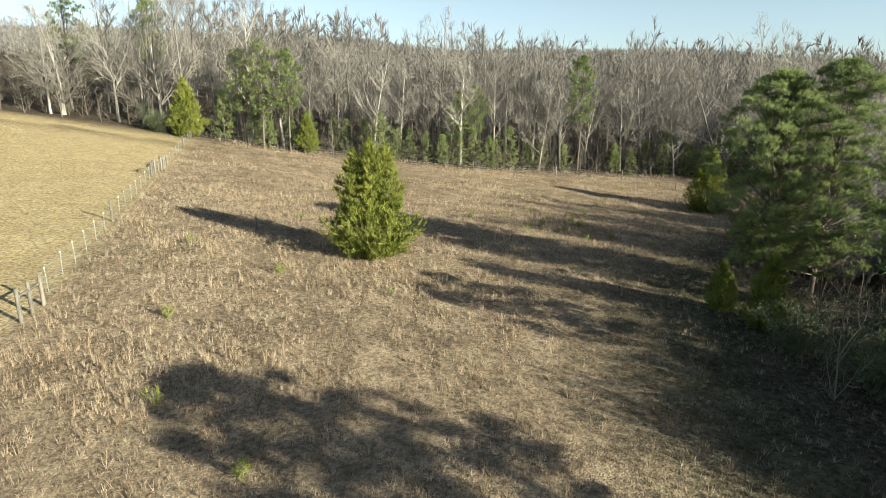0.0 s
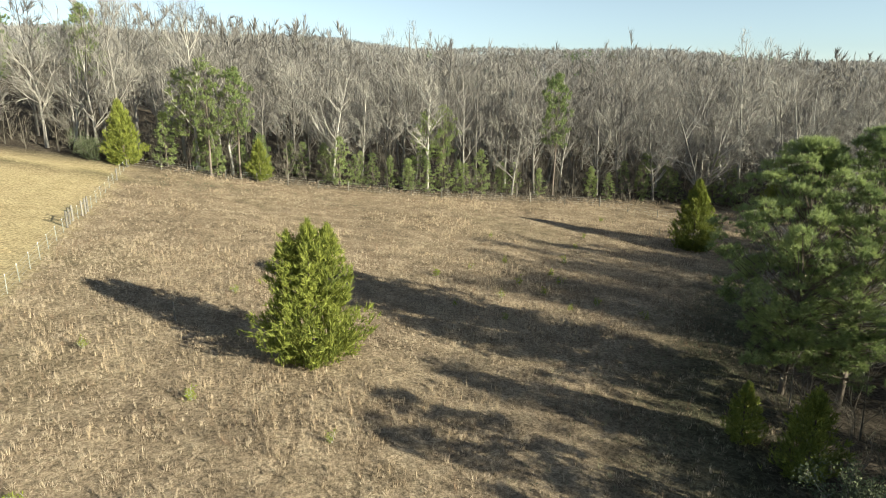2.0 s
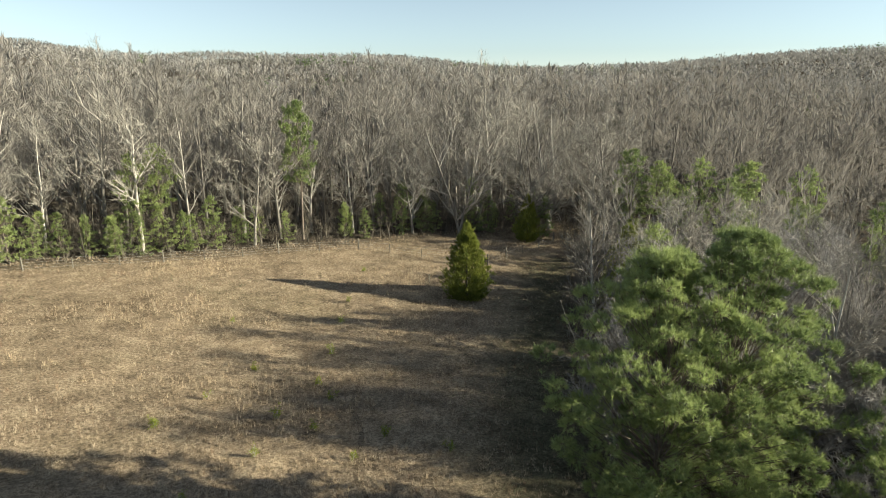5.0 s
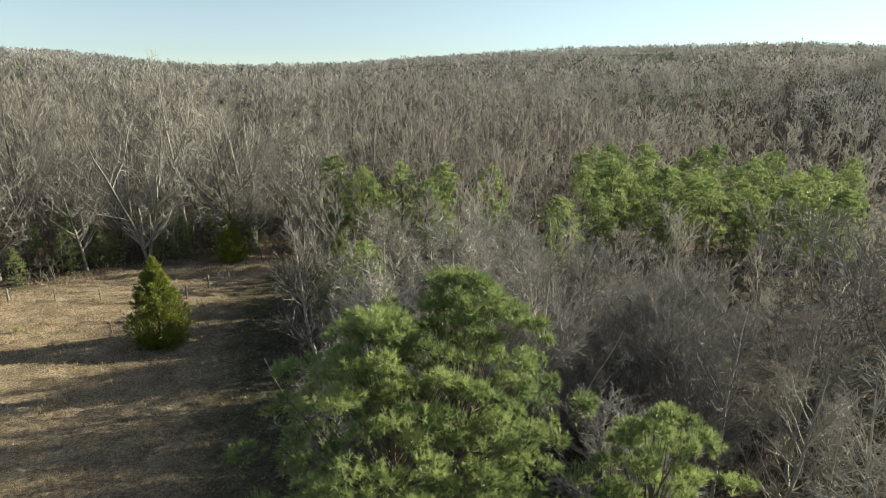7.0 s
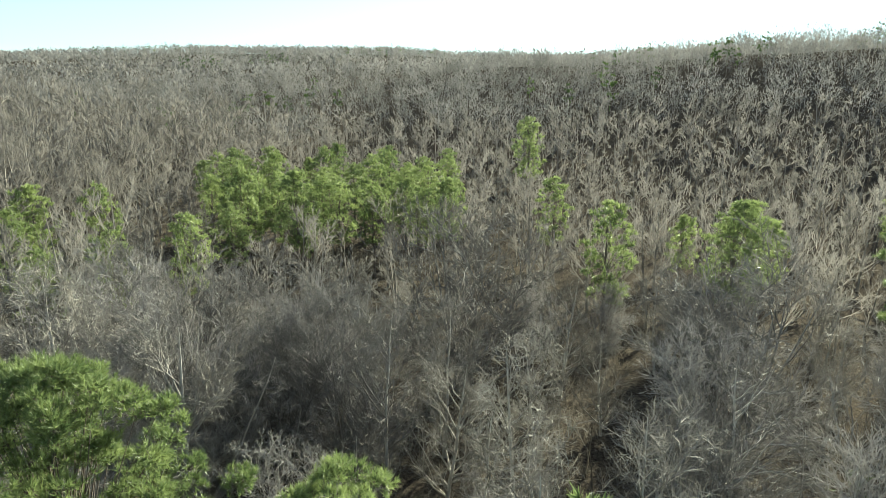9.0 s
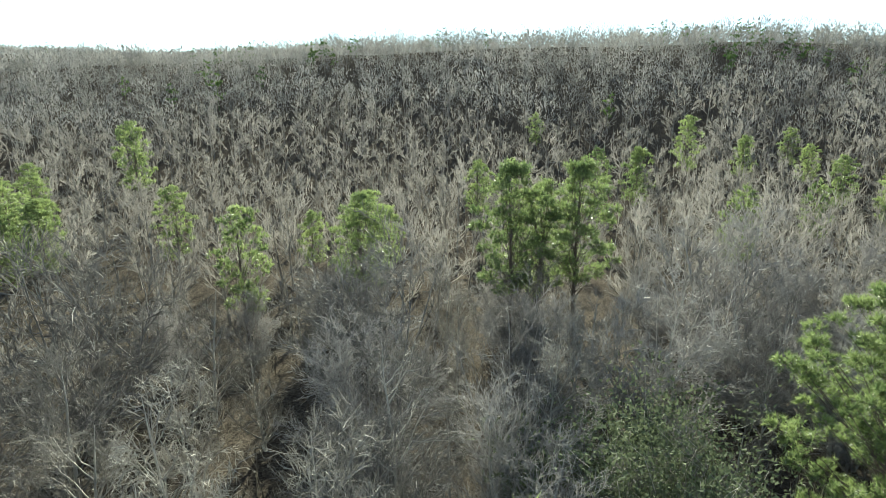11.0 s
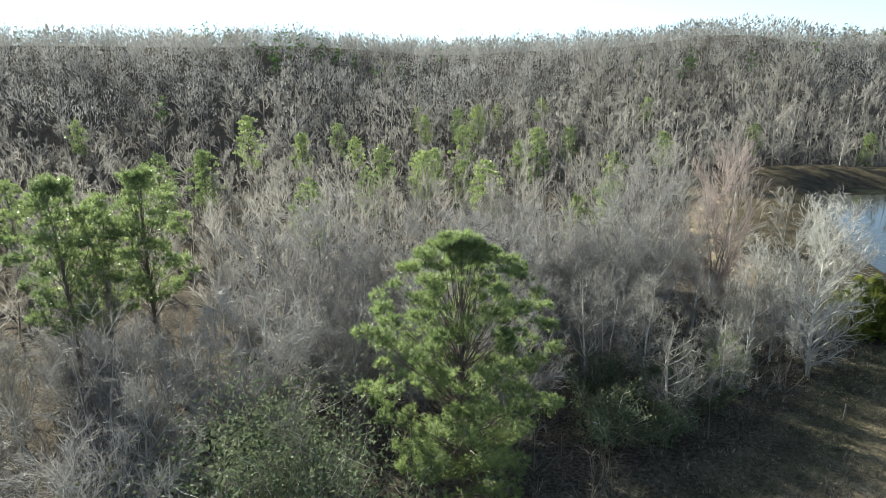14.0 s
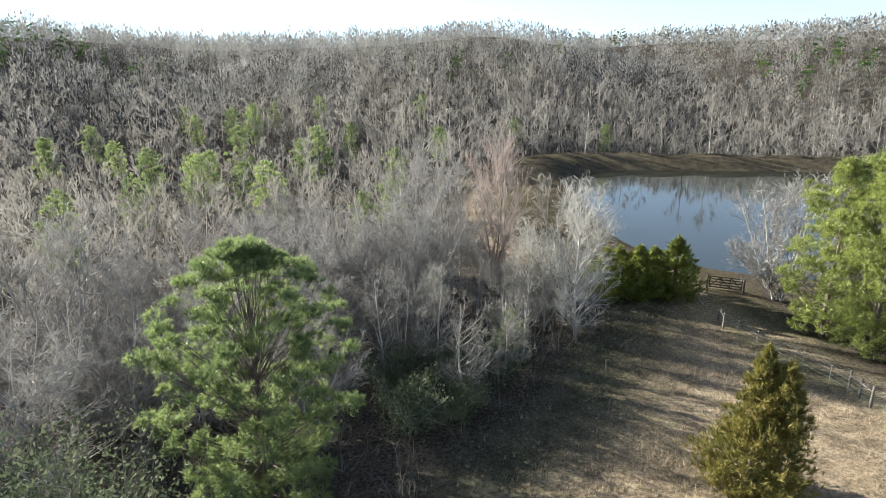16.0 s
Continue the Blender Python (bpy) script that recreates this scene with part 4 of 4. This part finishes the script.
marked = [(13.5, -5, 6), (9, -16, 5), (20.2, 34.2, 5), (24.6, 36.6, 5), (23.8, 29.2, 4), (20, 1.8, 6), (51, 27, 6.5), (43.8, 11.2, 6), (38, -13.3, 6.5), (33, -1, 4), (-4, 37, 5), (32, 74, 4), (56, 95, 5), (2.7, -22, 3), (8.9, -37.8, 4)]
clear_of = lambda x, y, f=1.0: all((x - a) ** 2 + (y - b) ** 2 > (f * c) ** 2 for a, b, c in marked)
rng = np.random.RandomState(11)
count = 0
middle, placed = [], []
for x, y in scatter(rng, -190, 240, -290, 240, 4.1, 46000):
    d, r = float(woods(x, y)), math.hypot(x - 10, y - 24)
    az = math.degrees(math.atan2(x - 10, y - 24)) % 360
    if d < 1.0 or r > far_from(x, y, az) or (x < -60 and y > -20) or in_pond(x, y, 1.25) or not clear_of(x, y) or r < 19 or pine_stand(x, y):
        continue
    if x < -12 and -46 < y < -10:
        continue
    north = y > 85
    if not north:
        gap = 4.1 if r < 54 else 4.6
        if any(abs(a - x) < gap and abs(b - y) < gap and (a - x) ** 2 + (b - y) ** 2 < gap * gap for a, b in placed):
            continue
        placed.append((x, y))
    if (r < 54 or (d < 9 and north and -70 < x < 75)) and count < 290:
        count += 1
        if north:
            bare(TALL[rng.randint(5)], x, y, rng.uniform(0.75, 1.15), rng.uniform(0, 6), tall=rng.choice((0.85, 0.95, 1.05, 1.25)))
        else:
            k = rng.uniform()
            tallish = y > 16 and x > 24
            pool = (MEDIUM if k < 0.6 else THIN if k < 0.75 else ROUND) if tallish else (MEDIUM if k < 0.4 else THIN if k < 0.8 else ROUND)
            size = rng.uniform(0.7, 1.1) * (0.78 if az > 64 else 1.0) if tallish else rng.uniform(0.5, 0.8)
            bare(pool[rng.randint(len(pool))], x, y, size * (0.8 if r < 26 else 1.0), rng.uniform(0, 6), ((PALE_BARK, BARK, TWIG), (BARK, BARK, MAUVE_TWIG), BARE)[rng.randint(3)])
    else:
        middle.append((x, y, rng.uniform(0.6, 1.15) * (1.32 if north else 1.12 if y < -125 else 1.0 if az < 62 else 0.85), rng.uniform(0.9, 1.1)))
close = [p for p in middle if math.hypot(p[0] - 10, p[1] - 24) < 125]
beyond = [p for p in middle if math.hypot(p[0] - 10, p[1] - 24) >= 125]
joined("middle_woods", [bare_tree(300 + k, 15.5, 3.9 + 0.3 * (k % 3), 0.26, 11, 6, 9, 0, 1.0, 0.062, lift=0.13, open_=0.6, thick=1.2, light=True) for k in range(6)], close, MID_TWIG, "dense leafless winter woods behind the field edge", "woods", 1)
joined("rear_woods", [bare_tree(310 + k, 15.5, 4.2 + 0.3 * (k % 3), 0.22, 8, 4, 10, 0, 1.25, 0.125, lift=0.13, open_=0.6, thick=1.3, light=True) for k in range(6)], beyond, MID_TWIG, "leafless winter woods rising behind the valley", "woods", 12)
far, farther, evergreen = [], [], []
for x, y in scatter(rng, -380, 400, -370, 415, 6.2, 34000):
    r = math.hypot(x - 10, y - 24)
    az = math.degrees(math.atan2(x - 10, y - 24)) % 360
    if far_from(x, y, az) < r < 390 and (az > 300 or az < 235) and not in_pond(x, y, 1.3):
        if wave(x, y, 120, 41) > 0.35 and rng.uniform() < (0.12 if az < 120 or az > 240 else 0.25):
            evergreen.append((x, y, rng.uniform(0.75, 1.1), rng.uniform(0.9, 1.1)))
        else:
            far.append((x, y, rng.uniform(0.6, 1.12), rng.uniform(0.9, 1.1)))
joined("far_woods", [sketch_tree(320 + k, 13.5, 4.9, 0.10, 6, 165, 1.5, 0.27) for k in range(6)], far, FAR_TWIG, "hillside of bare grey hardwood trees", "woods", 2)
for x, y in scatter(rng, -1050, 1060, -1040, 1060, 9.5, 60000):
    r = math.hypot(x - 10, y - 24)
    az = math.degrees(math.atan2(x - 10, y - 24)) % 360
    if 388 < r < 1050 and (az > 310 or az < 230):
        if wave(x, y, 260, 42) > 0.5 and rng.uniform() < 0.3:
            evergreen.append((x, y, rng.uniform(0.8, 1.1), rng.uniform(0.9, 1.1)))
        else:
            farther.append((x, y, rng.uniform(0.85, 1.2), rng.uniform(0.9, 1.1)))
joined("distant_woods", [sketch_tree(340 + k, 11, 6.4, 0.08, 0, 46, 2.0, 0.95, 1.2) for k in range(5)], farther, FAR_TWIG, "distant hills of bare winter woods", "woods", 3)
joined("far_pines", [sketch_pine(360 + k, 13, 3.6, 0.22, 16, 1.3) for k in range(5)], evergreen, FAR_NEEDLE, "scattered dark green pines on the far hills", "woods", 4)

# ---- cedars in the field ----
CEDAR_BIG = cedar_tree(400, 7.3, 3.0, 330, 17, 0.32, 0.055, 0.24, tops=3)
CEDAR_SLIM = cedar_tree(401, 8.0, 2.75, 260, 20, 0.32, 0.055, 0.26, tops=1)
CEDAR_NEAR = cedar_tree(402, 7.4, 2.75, 330, 17, 0.30, 0.050, 0.22, tops=2)
cedar(CEDAR_BIG, -4.4, 37.6, 1.0, 0.3, "bushy bright green cedar standing alone in the dry field", group="cedars in the field")
cedar(CEDAR_SLIM, 32.1, 74.2, 1.02, 1.0, "conical green cedar in the shaded end of the field", group="cedars in the field")
cedar(CEDAR_NEAR, -1.6, -1.2, 1.0, 2.0, "rusty olive winter cedar in the field", RUSTY_CEDAR, group="cedars in the field")
for k, (x, y, s) in enumerate([(-9.4, -35.6, 1.6), (-7.4, -36.6, 1.25), (-5.6, -35.2, 1.4), (-3.9, -36.2, 1.3), (-2.2, -34.6, 1.35)]):
    cedar(CEDAR_MID[k % 3], x, y, s, k * 2.0, "dark cedar beside the pond gate", RUSTY_CEDAR if k == 0 else CEDAR, 0.72, "cedars by the pond")
# pines and oak across the lane
for k, (x, y, s, t) in enumerate([(-19.0, -26.5, 1.05, 1.05), (-20.0, -21.5, 1.0, 1.1), (-23.0, -28, 1.1, 1.05), (-23.5, -20, 1.0, 1.1), (-26, -25, 1.1, 1.1), (-21.5, -16.0, 0.9, 1.1)]):
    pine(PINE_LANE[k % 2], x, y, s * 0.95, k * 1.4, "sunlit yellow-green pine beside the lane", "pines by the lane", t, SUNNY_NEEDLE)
bare(ROUND_FAR[0], -19.5, -35.0, 1.1, 0.8, (BARK, PALE_BARK, PALE_TWIG), "spreading pale leafless tree beside the lane", "round bare trees")
bare(ROUND[1], -27.5, -33, 0.9, 0.8, BARE, "spreading leafless tree above the pond", "round bare trees")


# ---- grass ----
def tuft_kind(seed, blades, height, spread, width):
    rng = np.random.RandomState(seed)
    g = Geo()
    a = rng.uniform(0, 6.283, blades)
    r = rng.uniform(0, spread * 0.4, blades)
    b = np.stack([np.cos(a) * r, np.sin(a) * r, -0.03 * np.ones(blades)], 1)
    lean = rng.uniform(0.1, 1.0, blades) * spread
    aa = a + rng.normal(size=blades) * 0.8
    t = b + np.stack([np.cos(aa) * lean, np.sin(aa) * lean, height * rng.uniform(0.55, 1.1, blades)], 1)
    g.blades(b, t, width * rng.uniform(0.6, 1.2, blades), rng)
    return g.arrays()


def field_places(rng, count, box, keep):
    x, y = rng.uniform(box[0], box[1], count), rng.uniform(box[2], box[3], count)
    ok = keep(x, y)
    return x[ok], y[ok]


def rough_field(x, y):
    return (x > fence_x(y) + 0.3) & (woods(x, y) < 1.5) & (np.hypot(x + 1.6, y + 1.2) > 1) & ~in_pond(x, y, 1.15) & (y > -34)


rng = np.random.RandomState(21)
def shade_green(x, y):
    """How far the low grass turns grey-green, darkened in colour for shade, beside the woods."""
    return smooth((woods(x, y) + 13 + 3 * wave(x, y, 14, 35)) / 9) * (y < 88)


near_more = lambda y: np.where(y < 60, 1.0, 0.42)
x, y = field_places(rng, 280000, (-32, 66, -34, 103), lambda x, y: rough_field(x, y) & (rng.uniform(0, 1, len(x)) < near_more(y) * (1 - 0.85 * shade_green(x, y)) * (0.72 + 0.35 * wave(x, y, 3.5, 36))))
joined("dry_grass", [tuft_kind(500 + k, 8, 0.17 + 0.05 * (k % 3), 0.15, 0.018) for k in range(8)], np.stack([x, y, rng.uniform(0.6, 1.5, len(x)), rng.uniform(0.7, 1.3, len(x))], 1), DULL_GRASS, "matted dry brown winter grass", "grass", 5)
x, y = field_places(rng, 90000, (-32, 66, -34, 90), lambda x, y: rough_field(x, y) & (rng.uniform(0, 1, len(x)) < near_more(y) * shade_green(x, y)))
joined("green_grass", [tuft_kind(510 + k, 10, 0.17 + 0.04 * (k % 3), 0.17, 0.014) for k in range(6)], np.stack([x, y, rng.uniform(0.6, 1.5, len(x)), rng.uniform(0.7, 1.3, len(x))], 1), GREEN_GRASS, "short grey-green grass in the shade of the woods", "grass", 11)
x, y = field_places(rng, 60000, (-32, 66, -34, 103), lambda x, y: rough_field(x, y) & (wave(x, y, 16, 31) + 0.6 * wave(x, y, 5, 32) > 0.25 + 0.9 * shade_green(x, y)))
joined("straw_grass", [tuft_kind(520 + k, 11, 0.34 + 0.10 * (k % 3), 0.12, 0.012) for k in range(6)], np.stack([x, y, rng.uniform(0.6, 1.25, len(x)), rng.uniform(0.8, 1.2, len(x))], 1), STRAW, "tall straw-coloured broomsedge clumps", "grass", 6)
x, y = field_places(rng, 20000, (-32, 66, -34, 103), lambda x, y: rough_field(x, y) & (wave(x, y, 13, 33) + 0.5 * wave(x, y, 4, 34) > 0.1))
joined("weed_stalks", [tuft_kind(540 + k, 7, 0.6, 0.20, 0.014) for k in range(6)], np.stack([x, y, rng.uniform(0.5, 1.2, len(x)), rng.uniform(0.8, 1.2, len(x))], 1), WEED, "dark dead weed stalks in the field", "weeds", 7)
x, y = field_places(rng, 9000, (-75, -8, -30, 96), lambda x, y: (x < fence_x(y) - 0.3) & (woods(x, y) < 0))
joined("mown_grass", [tuft_kind(560 + k, 7, 0.08, 0.14, 0.03) for k in range(5)], np.stack([x, y, rng.uniform(0.7, 1.3, len(x)), rng.uniform(0.8, 1.2, len(x))], 1), MOWN_GRASS, "short yellowed pasture grass", "grass", 8)
# brush under the woods edges
brush = []
for x, y in scatter(rng, -40, 75, -45, 108, 1.6, 18000):
    d = float(woods(x, y))
    if (-0.8 < d < 14 or (0 < d < 50 and math.hypot(x - 10, y - 24) < 62 and rng.uniform() < 0.6)) and not in_pond(x, y, 1.2) and math.hypot(x - 10, y - 24) < 105 and not (x < -10 and y < -10):
        brush.append((x, y, rng.uniform(0.5, 1.2), rng.uniform(0.8, 1.2)))
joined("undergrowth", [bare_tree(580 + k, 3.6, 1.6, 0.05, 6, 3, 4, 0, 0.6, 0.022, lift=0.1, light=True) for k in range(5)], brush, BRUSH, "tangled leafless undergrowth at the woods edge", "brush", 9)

thicket = []
for x, y in scatter(rng, -75, 75, 86, 112, 2.4, 4000):
    if 0.3 < float(woods(x, y)) < 13:
        thicket.append((x, y, rng.uniform(0.6, 1.2), rng.uniform(0.8, 1.2)))
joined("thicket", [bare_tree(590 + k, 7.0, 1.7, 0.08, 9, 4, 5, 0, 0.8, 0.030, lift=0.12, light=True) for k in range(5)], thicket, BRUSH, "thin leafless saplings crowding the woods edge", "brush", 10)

# ---- shrubs ----
SHRUB = [leafy_shrub(600 + k, 2.6, 1.5, 11, 4200, 0.13, 0.07) for k in range(3)]
BIG_SHRUB = leafy_shrub(620, 7.8, 3.0, 22, 14000, 0.19, 0.10)
SPROUT = [leafy_shrub(610 + k, 0.8, 0.3, 4, 220, 0.16, 0.035) for k in range(3)]
SHRUB_PARTS = ("stem", "limb", "foliage")


def shrub(k, x, y, s, mat=None, label="grey-green leafy shrub in the shade of the woods edge", group="edge shrubs", tall=1.0):
    return plant("shrub", SHRUB[k % 3], (BARK, None, mat or SHRUB_LEAF), x, y, s, k * 1.9, label, "shrub", group, tall, SHRUB_PARTS)


# the shrubs round (20, 14) are unseen, added to throw shade on the field
for k, (x, y, s) in enumerate([(15.4, 25.2, 0.9), (17.2, 23.4, 1.0), (16.5, 21.0, 0.9), (19.5, 25.5, 1.1), (29, 5.7, 1.7), (25.5, 4.5, 1.5), (30.5, 3.0, 1.6), (12, -8.5, 1.2), (14.5, -7.0, 1.4), (9.5, -13, 1.3), (12.5, -13.5, 1.4), (8, -17.5, 1.2), (16, -12, 1.3), (17.5, 16, 1.5), (19.5, 13, 1.7), (22, 15.5, 1.8), (24, 11.5, 2.0), (20.5, 9, 1.7), (26.5, 8.5, 2.3), (23, 19, 1.5), (17.5, 11, 1.3), (29.5, 9.5, 2.2), (27.5, 3.5, 2.0), (18.5, 19.5, 1.2)]):
    shrub(k, x, y, s)
# all but the first are unseen extras that deepen the field's shade
for k, (x, y, s) in enumerate([(24.2, 8.6, 1.0), (19.5, 14.5, 0.62), (22.5, 16.5, 0.6), (17.6, 11.6, 0.55), (21.5, 11.0, 0.7)] ):
    plant("evergreen_shrub", BIG_SHRUB, (BARK, None, SHRUB_LEAF), x, y, s, k * 1.4, "tall grey-green evergreen shrub among bare brush", "shrub", "evergreen shrubs", 1.0, SHRUB_PARTS)
for k, (x, y, s) in enumerate([(37.5, 58, 0.8), (-41, 91.5, 1.4), (40, 37, 0.9)]):
    shrub(k, x, y, s, RUST_LEAF, "small tree holding rusty brown dead leaves", "rusty shrubs")
# young pines added below the view to cast shadow across the field
for x, y, s in [(18.5, 21.5, 1.1), (21.0, 17.5, 1.25), (21.5, 25.0, 1.1), (24.2, 22.6, 1.15)]:
    pine(PINE_YOUNG[int(x) % 3], x, y, s, x, "dark young pine added unseen in the brush to shade the field", "young pines")
cedar(CEDAR_MID[0], 15.8, 28.3, 0.7, 0.4, "young dark cedar under the tall pines")
cedar(CEDAR_MID[1], 14.6, 30.8, 0.5, 1.4, "young dark cedar under the tall pines")
# oversized cedars added so that their shadows reach the field end
for x, y, s in [(44.0, 64.0, 1.5), (47.0, 67.5, 1.55), (50.5, 71.0, 1.5)]:
    cedar(CEDAR_MID[int(x) % 3], x, y, s, x, "dark cedar added among bare trees to shade the field end")
cedar(CEDAR_MID[2], 32.3, 39.7, 1.0, 1.4, "young green cedar among bare trees")
# pine seedlings
for k, (x, y, s) in enumerate([(-8.9, 32.7, 0.9), (2.6, 55.3, 1.0), (14.9, 63.6, 1.0), (12.3, 58.0, 0.9), (8.9, 54.0, 1.0), (12.5, 55.5, 0.9), (10.5, 52, 0.8), (-12.0, 25.5, 0.9), (-9.5, 18.5, 0.8), (-5.5, 14.8, 0.8), (-15.5, 37, 0.8), (-2.5, 29.5, 0.6), (6.5, 45, 0.7),
                                (17.5, 70, 0.9), (20, 76, 0.8), (9, 62, 0.8), (14, 50, 0.9), (16.5, 47, 0.8), (11.5, 48, 0.7), (7, 50, 0.8), (5.5, 58, 0.7), (25, 86, 0.9), (9, 73, 0.7), (-11, 47, 0.7), (3.5, 47.5, 0.6), (-13.5, 16, 0.8)]):
    plant("pine_seedling", SPROUT[k % 3], (BARK, None, SEEDLING), x, y, s, k * 1.3, "small yellow-green pine seedling in dry grass", "seedling", "pine seedlings", 1.0, SHRUB_PARTS)


# ---- fences ----
def box_mesh(name, sx, sy, sz, bevel=0.0):
    bm = bmesh.new()
    bmesh.ops.create_cube(bm, size=1.0, matrix=Matrix.Translation((0, 0, sz / 2)) @ Matrix.Diagonal((sx, sy, sz, 1)))
    if bevel:
        bmesh.ops.bevel(bm, geom=bm.edges[:], offset=bevel, segments=1, affect="EDGES")
    me = bpy.data.meshes.new(name)
    bm.to_mesh(me)
    bm.free()
    return me


def pole_mesh(name, r, h, sides=8, top=0.9):
    g = Geo()
    g.tube([(0, 0, -0.4), (0, 0, h * 0.5), (0, 0, h - 0.02), (0, 0, h)], [r * 1.03, r, r * top, r * top * 0.7], sides)
    v, t = g.arrays()
    n = len(v)
    cap = [(n - sides, n - sides + k, n - sides + k + 1) for k in range(1, sides - 1)]
    return mesh_of(name, v, tris=np.concatenate([t, np.array(cap)]))


STEEL_POST, TIP, WOOD_POST, THIN_POST = box_mesh("post", 0.04, 0.04, 1.35, 0.007), box_mesh("tip", 0.045, 0.045, 0.09, 0.007), pole_mesh("wood_post", 0.09, 1.45), pole_mesh("thin_post", 0.055, 1.25)


def run_fence(line, gap, wood_every, label, braces=(), tip=True, post=None):
    """A wire fence along a line of corners: posts, wires and wooden braces."""
    root = tagged(new("fence"), label, "fence")
    pts = [Vector((x, y, 0)) for x, y in line]
    spots = []
    for a, b in zip(pts, pts[1:]):
        n = max(1, round((b - a).length / gap))
        spots += [a + (b - a) * (k / n) for k in range(n)]
    spots.append(pts[-1])
    corners = {(round(p.x, 2), round(p.y, 2)) for p in pts}
    for k, p in enumerate(spots):
        z = gz(p.x, p.y)
        if (round(p.x, 2), round(p.y, 2)) in corners or (wood_every and k % wood_every == 0):
            part("wooden_post", WOOD_POST, WOOD, root, "weathered wooden post", Matrix.Translation((p.x, p.y, z)) @ Matrix.Rotation(k * 1.7, 4, "Z"))
        else:
            m = Matrix.Translation((p.x, p.y, z - 0.1)) @ Euler((random.uniform(-0.03, 0.03), random.uniform(-0.03, 0.03), k)).to_matrix().to_4x4()
            ob = part("post", post or STEEL_POST, POST_GREEN if not post else WOOD, root, "", m)
            if tip:
                part("white_tip", TIP, WHITE, ob, "white post tip", Matrix.Translation((0, 0, 1.245)))
    for h in (0.25, 0.55, 0.85, 1.15):
        g = Geo()
        g.tube([(p.x, p.y, gz(p.x, p.y) + h) for p in spots], np.full(len(spots), 0.006), 3)
        part("wire", g.mesh("wire"), STEEL, root)
    for (ax, ay), (bx, by) in braces:
        for x, y in ((ax, ay), (bx, by)):
            part("wooden_post", WOOD_POST, WOOD, root, "weathered wooden post", Matrix.Translation((x, y, gz(x, y))))
        g = Geo()
        g.tube([(ax, ay, gz(ax, ay) + 1.05), (bx, by, gz(bx, by) + 1.05)], (0.055, 0.055), 6)
        part("brace_rail", g.mesh("brace_rail"), WOOD, root, "weathered brace rail")
    return root


run_fence(FENCE, 2.5, 0, "wire field fence with steel posts and wooden braces", braces=[((-17.8, 24.5), (-17.95, 26.3)), ((-28.5, 60.6), (-29.1, 62.7)), ((-29.6, 65.3), (-30.1, 67.3)), ((-11.0, -27.2), (-11.5, -29.6)), ((-13.75, -13.8), (-13.6, -11.3))])
run_fence([(-36.2, 90.5), (-8.2, 92.8), (17.5, 95.6), (27.5, 95.0), (40.5, 84.5), (55, 91)], 4.2, 5, "wire fence with thin posts along the woods edge", tip=False, post=THIN_POST)
for x, y in ((1.9, -15.1), (-12.7, 41.3), (30.5, 80.0)):
    stub = part("marker_post", pole_mesh("marker_post", 0.05, 1.1), WOOD, None, "", Matrix.Translation((x, y, gz(x, y))))
    tagged(stub, "lone grey wooden marker post in the field", "post")


def build_gate(name, x0, y0, x1, y1, mat, label, stile=None):
    """A farm gate of boards between two wooden posts, with slanting braces."""
    root = new(name)
    z = (gz(x0, y0) + gz(x1, y1)) / 2
    a, b = Vector((x0, y0, 0)), Vector((x1, y1, 0))
    ln = (b - a).length
    root.matrix_basis = Matrix.Translation((x0, y0, z)) @ Matrix.Rotation(math.atan2(y1 - y0, x1 - x0), 4, "Z")
    for x in (0.0, ln):
        part("gate_post", pole_mesh("gate_post", 0.10, 1.5), mat, root, "", Matrix.Translation((x, 0, 0)))
    board = box_mesh("board", ln - 0.3, 0.03, 0.10, 0.005)
    for h in (0.18, 0.46, 0.74, 1.02, 1.28):
        part("board", board, mat, root, "", Matrix.Translation((ln / 2, 0.0, h)))
    up = box_mesh("upright", 0.10, 0.03, 1.22, 0.005)
    for x in (0.2, ln * 0.38, ln * 0.62, ln - 0.2):
        part("upright", up, mat, root, "", Matrix.Translation((x, 0.034, 0.16)))
    for x, s in ((ln * 0.2, 1), (ln * 0.48, -1), (ln * 0.8, -1)):
        run = ln * 0.3
        br = box_mesh("brace", 0.09, 0.03, math.hypot(run, 1.1), 0.005)
        part("brace", br, mat, root, "", Matrix.Translation((x - s * run / 2, 0.066, 0.2)) @ Matrix.Rotation(s * math.atan2(run, 1.1), 4, "Y"))
    return tagged(root, label, "gate")


build_gate("gate", -13.5, -37.9, -16.7, -36.6, DARK_WOOD, "closed dark wooden farm gate across the lane by the pond")


# ---- frame on the far bank ----
def bank_frame(x, y):
    root = new("timber_frame")
    root.matrix_basis = Matrix.Translation((x, y, gz(x, y))) @ Matrix.Rotation(0.1, 4, "Z")
    for dx in (-1.3, 1.3):
        part("post", pole_mesh("post", 0.10, 2.4), WOOD, root, "", Matrix.Translation((dx, 0, 0)))
    part("beam", box_mesh("beam", 3.2, 0.16, 0.18, 0.01), WOOD, root, "", Matrix.Translation((0, 0, 2.38)))
    return tagged(root, "weathered timber frame on the far pond bank", "frame")


bank_frame(-37.5, -139.5)
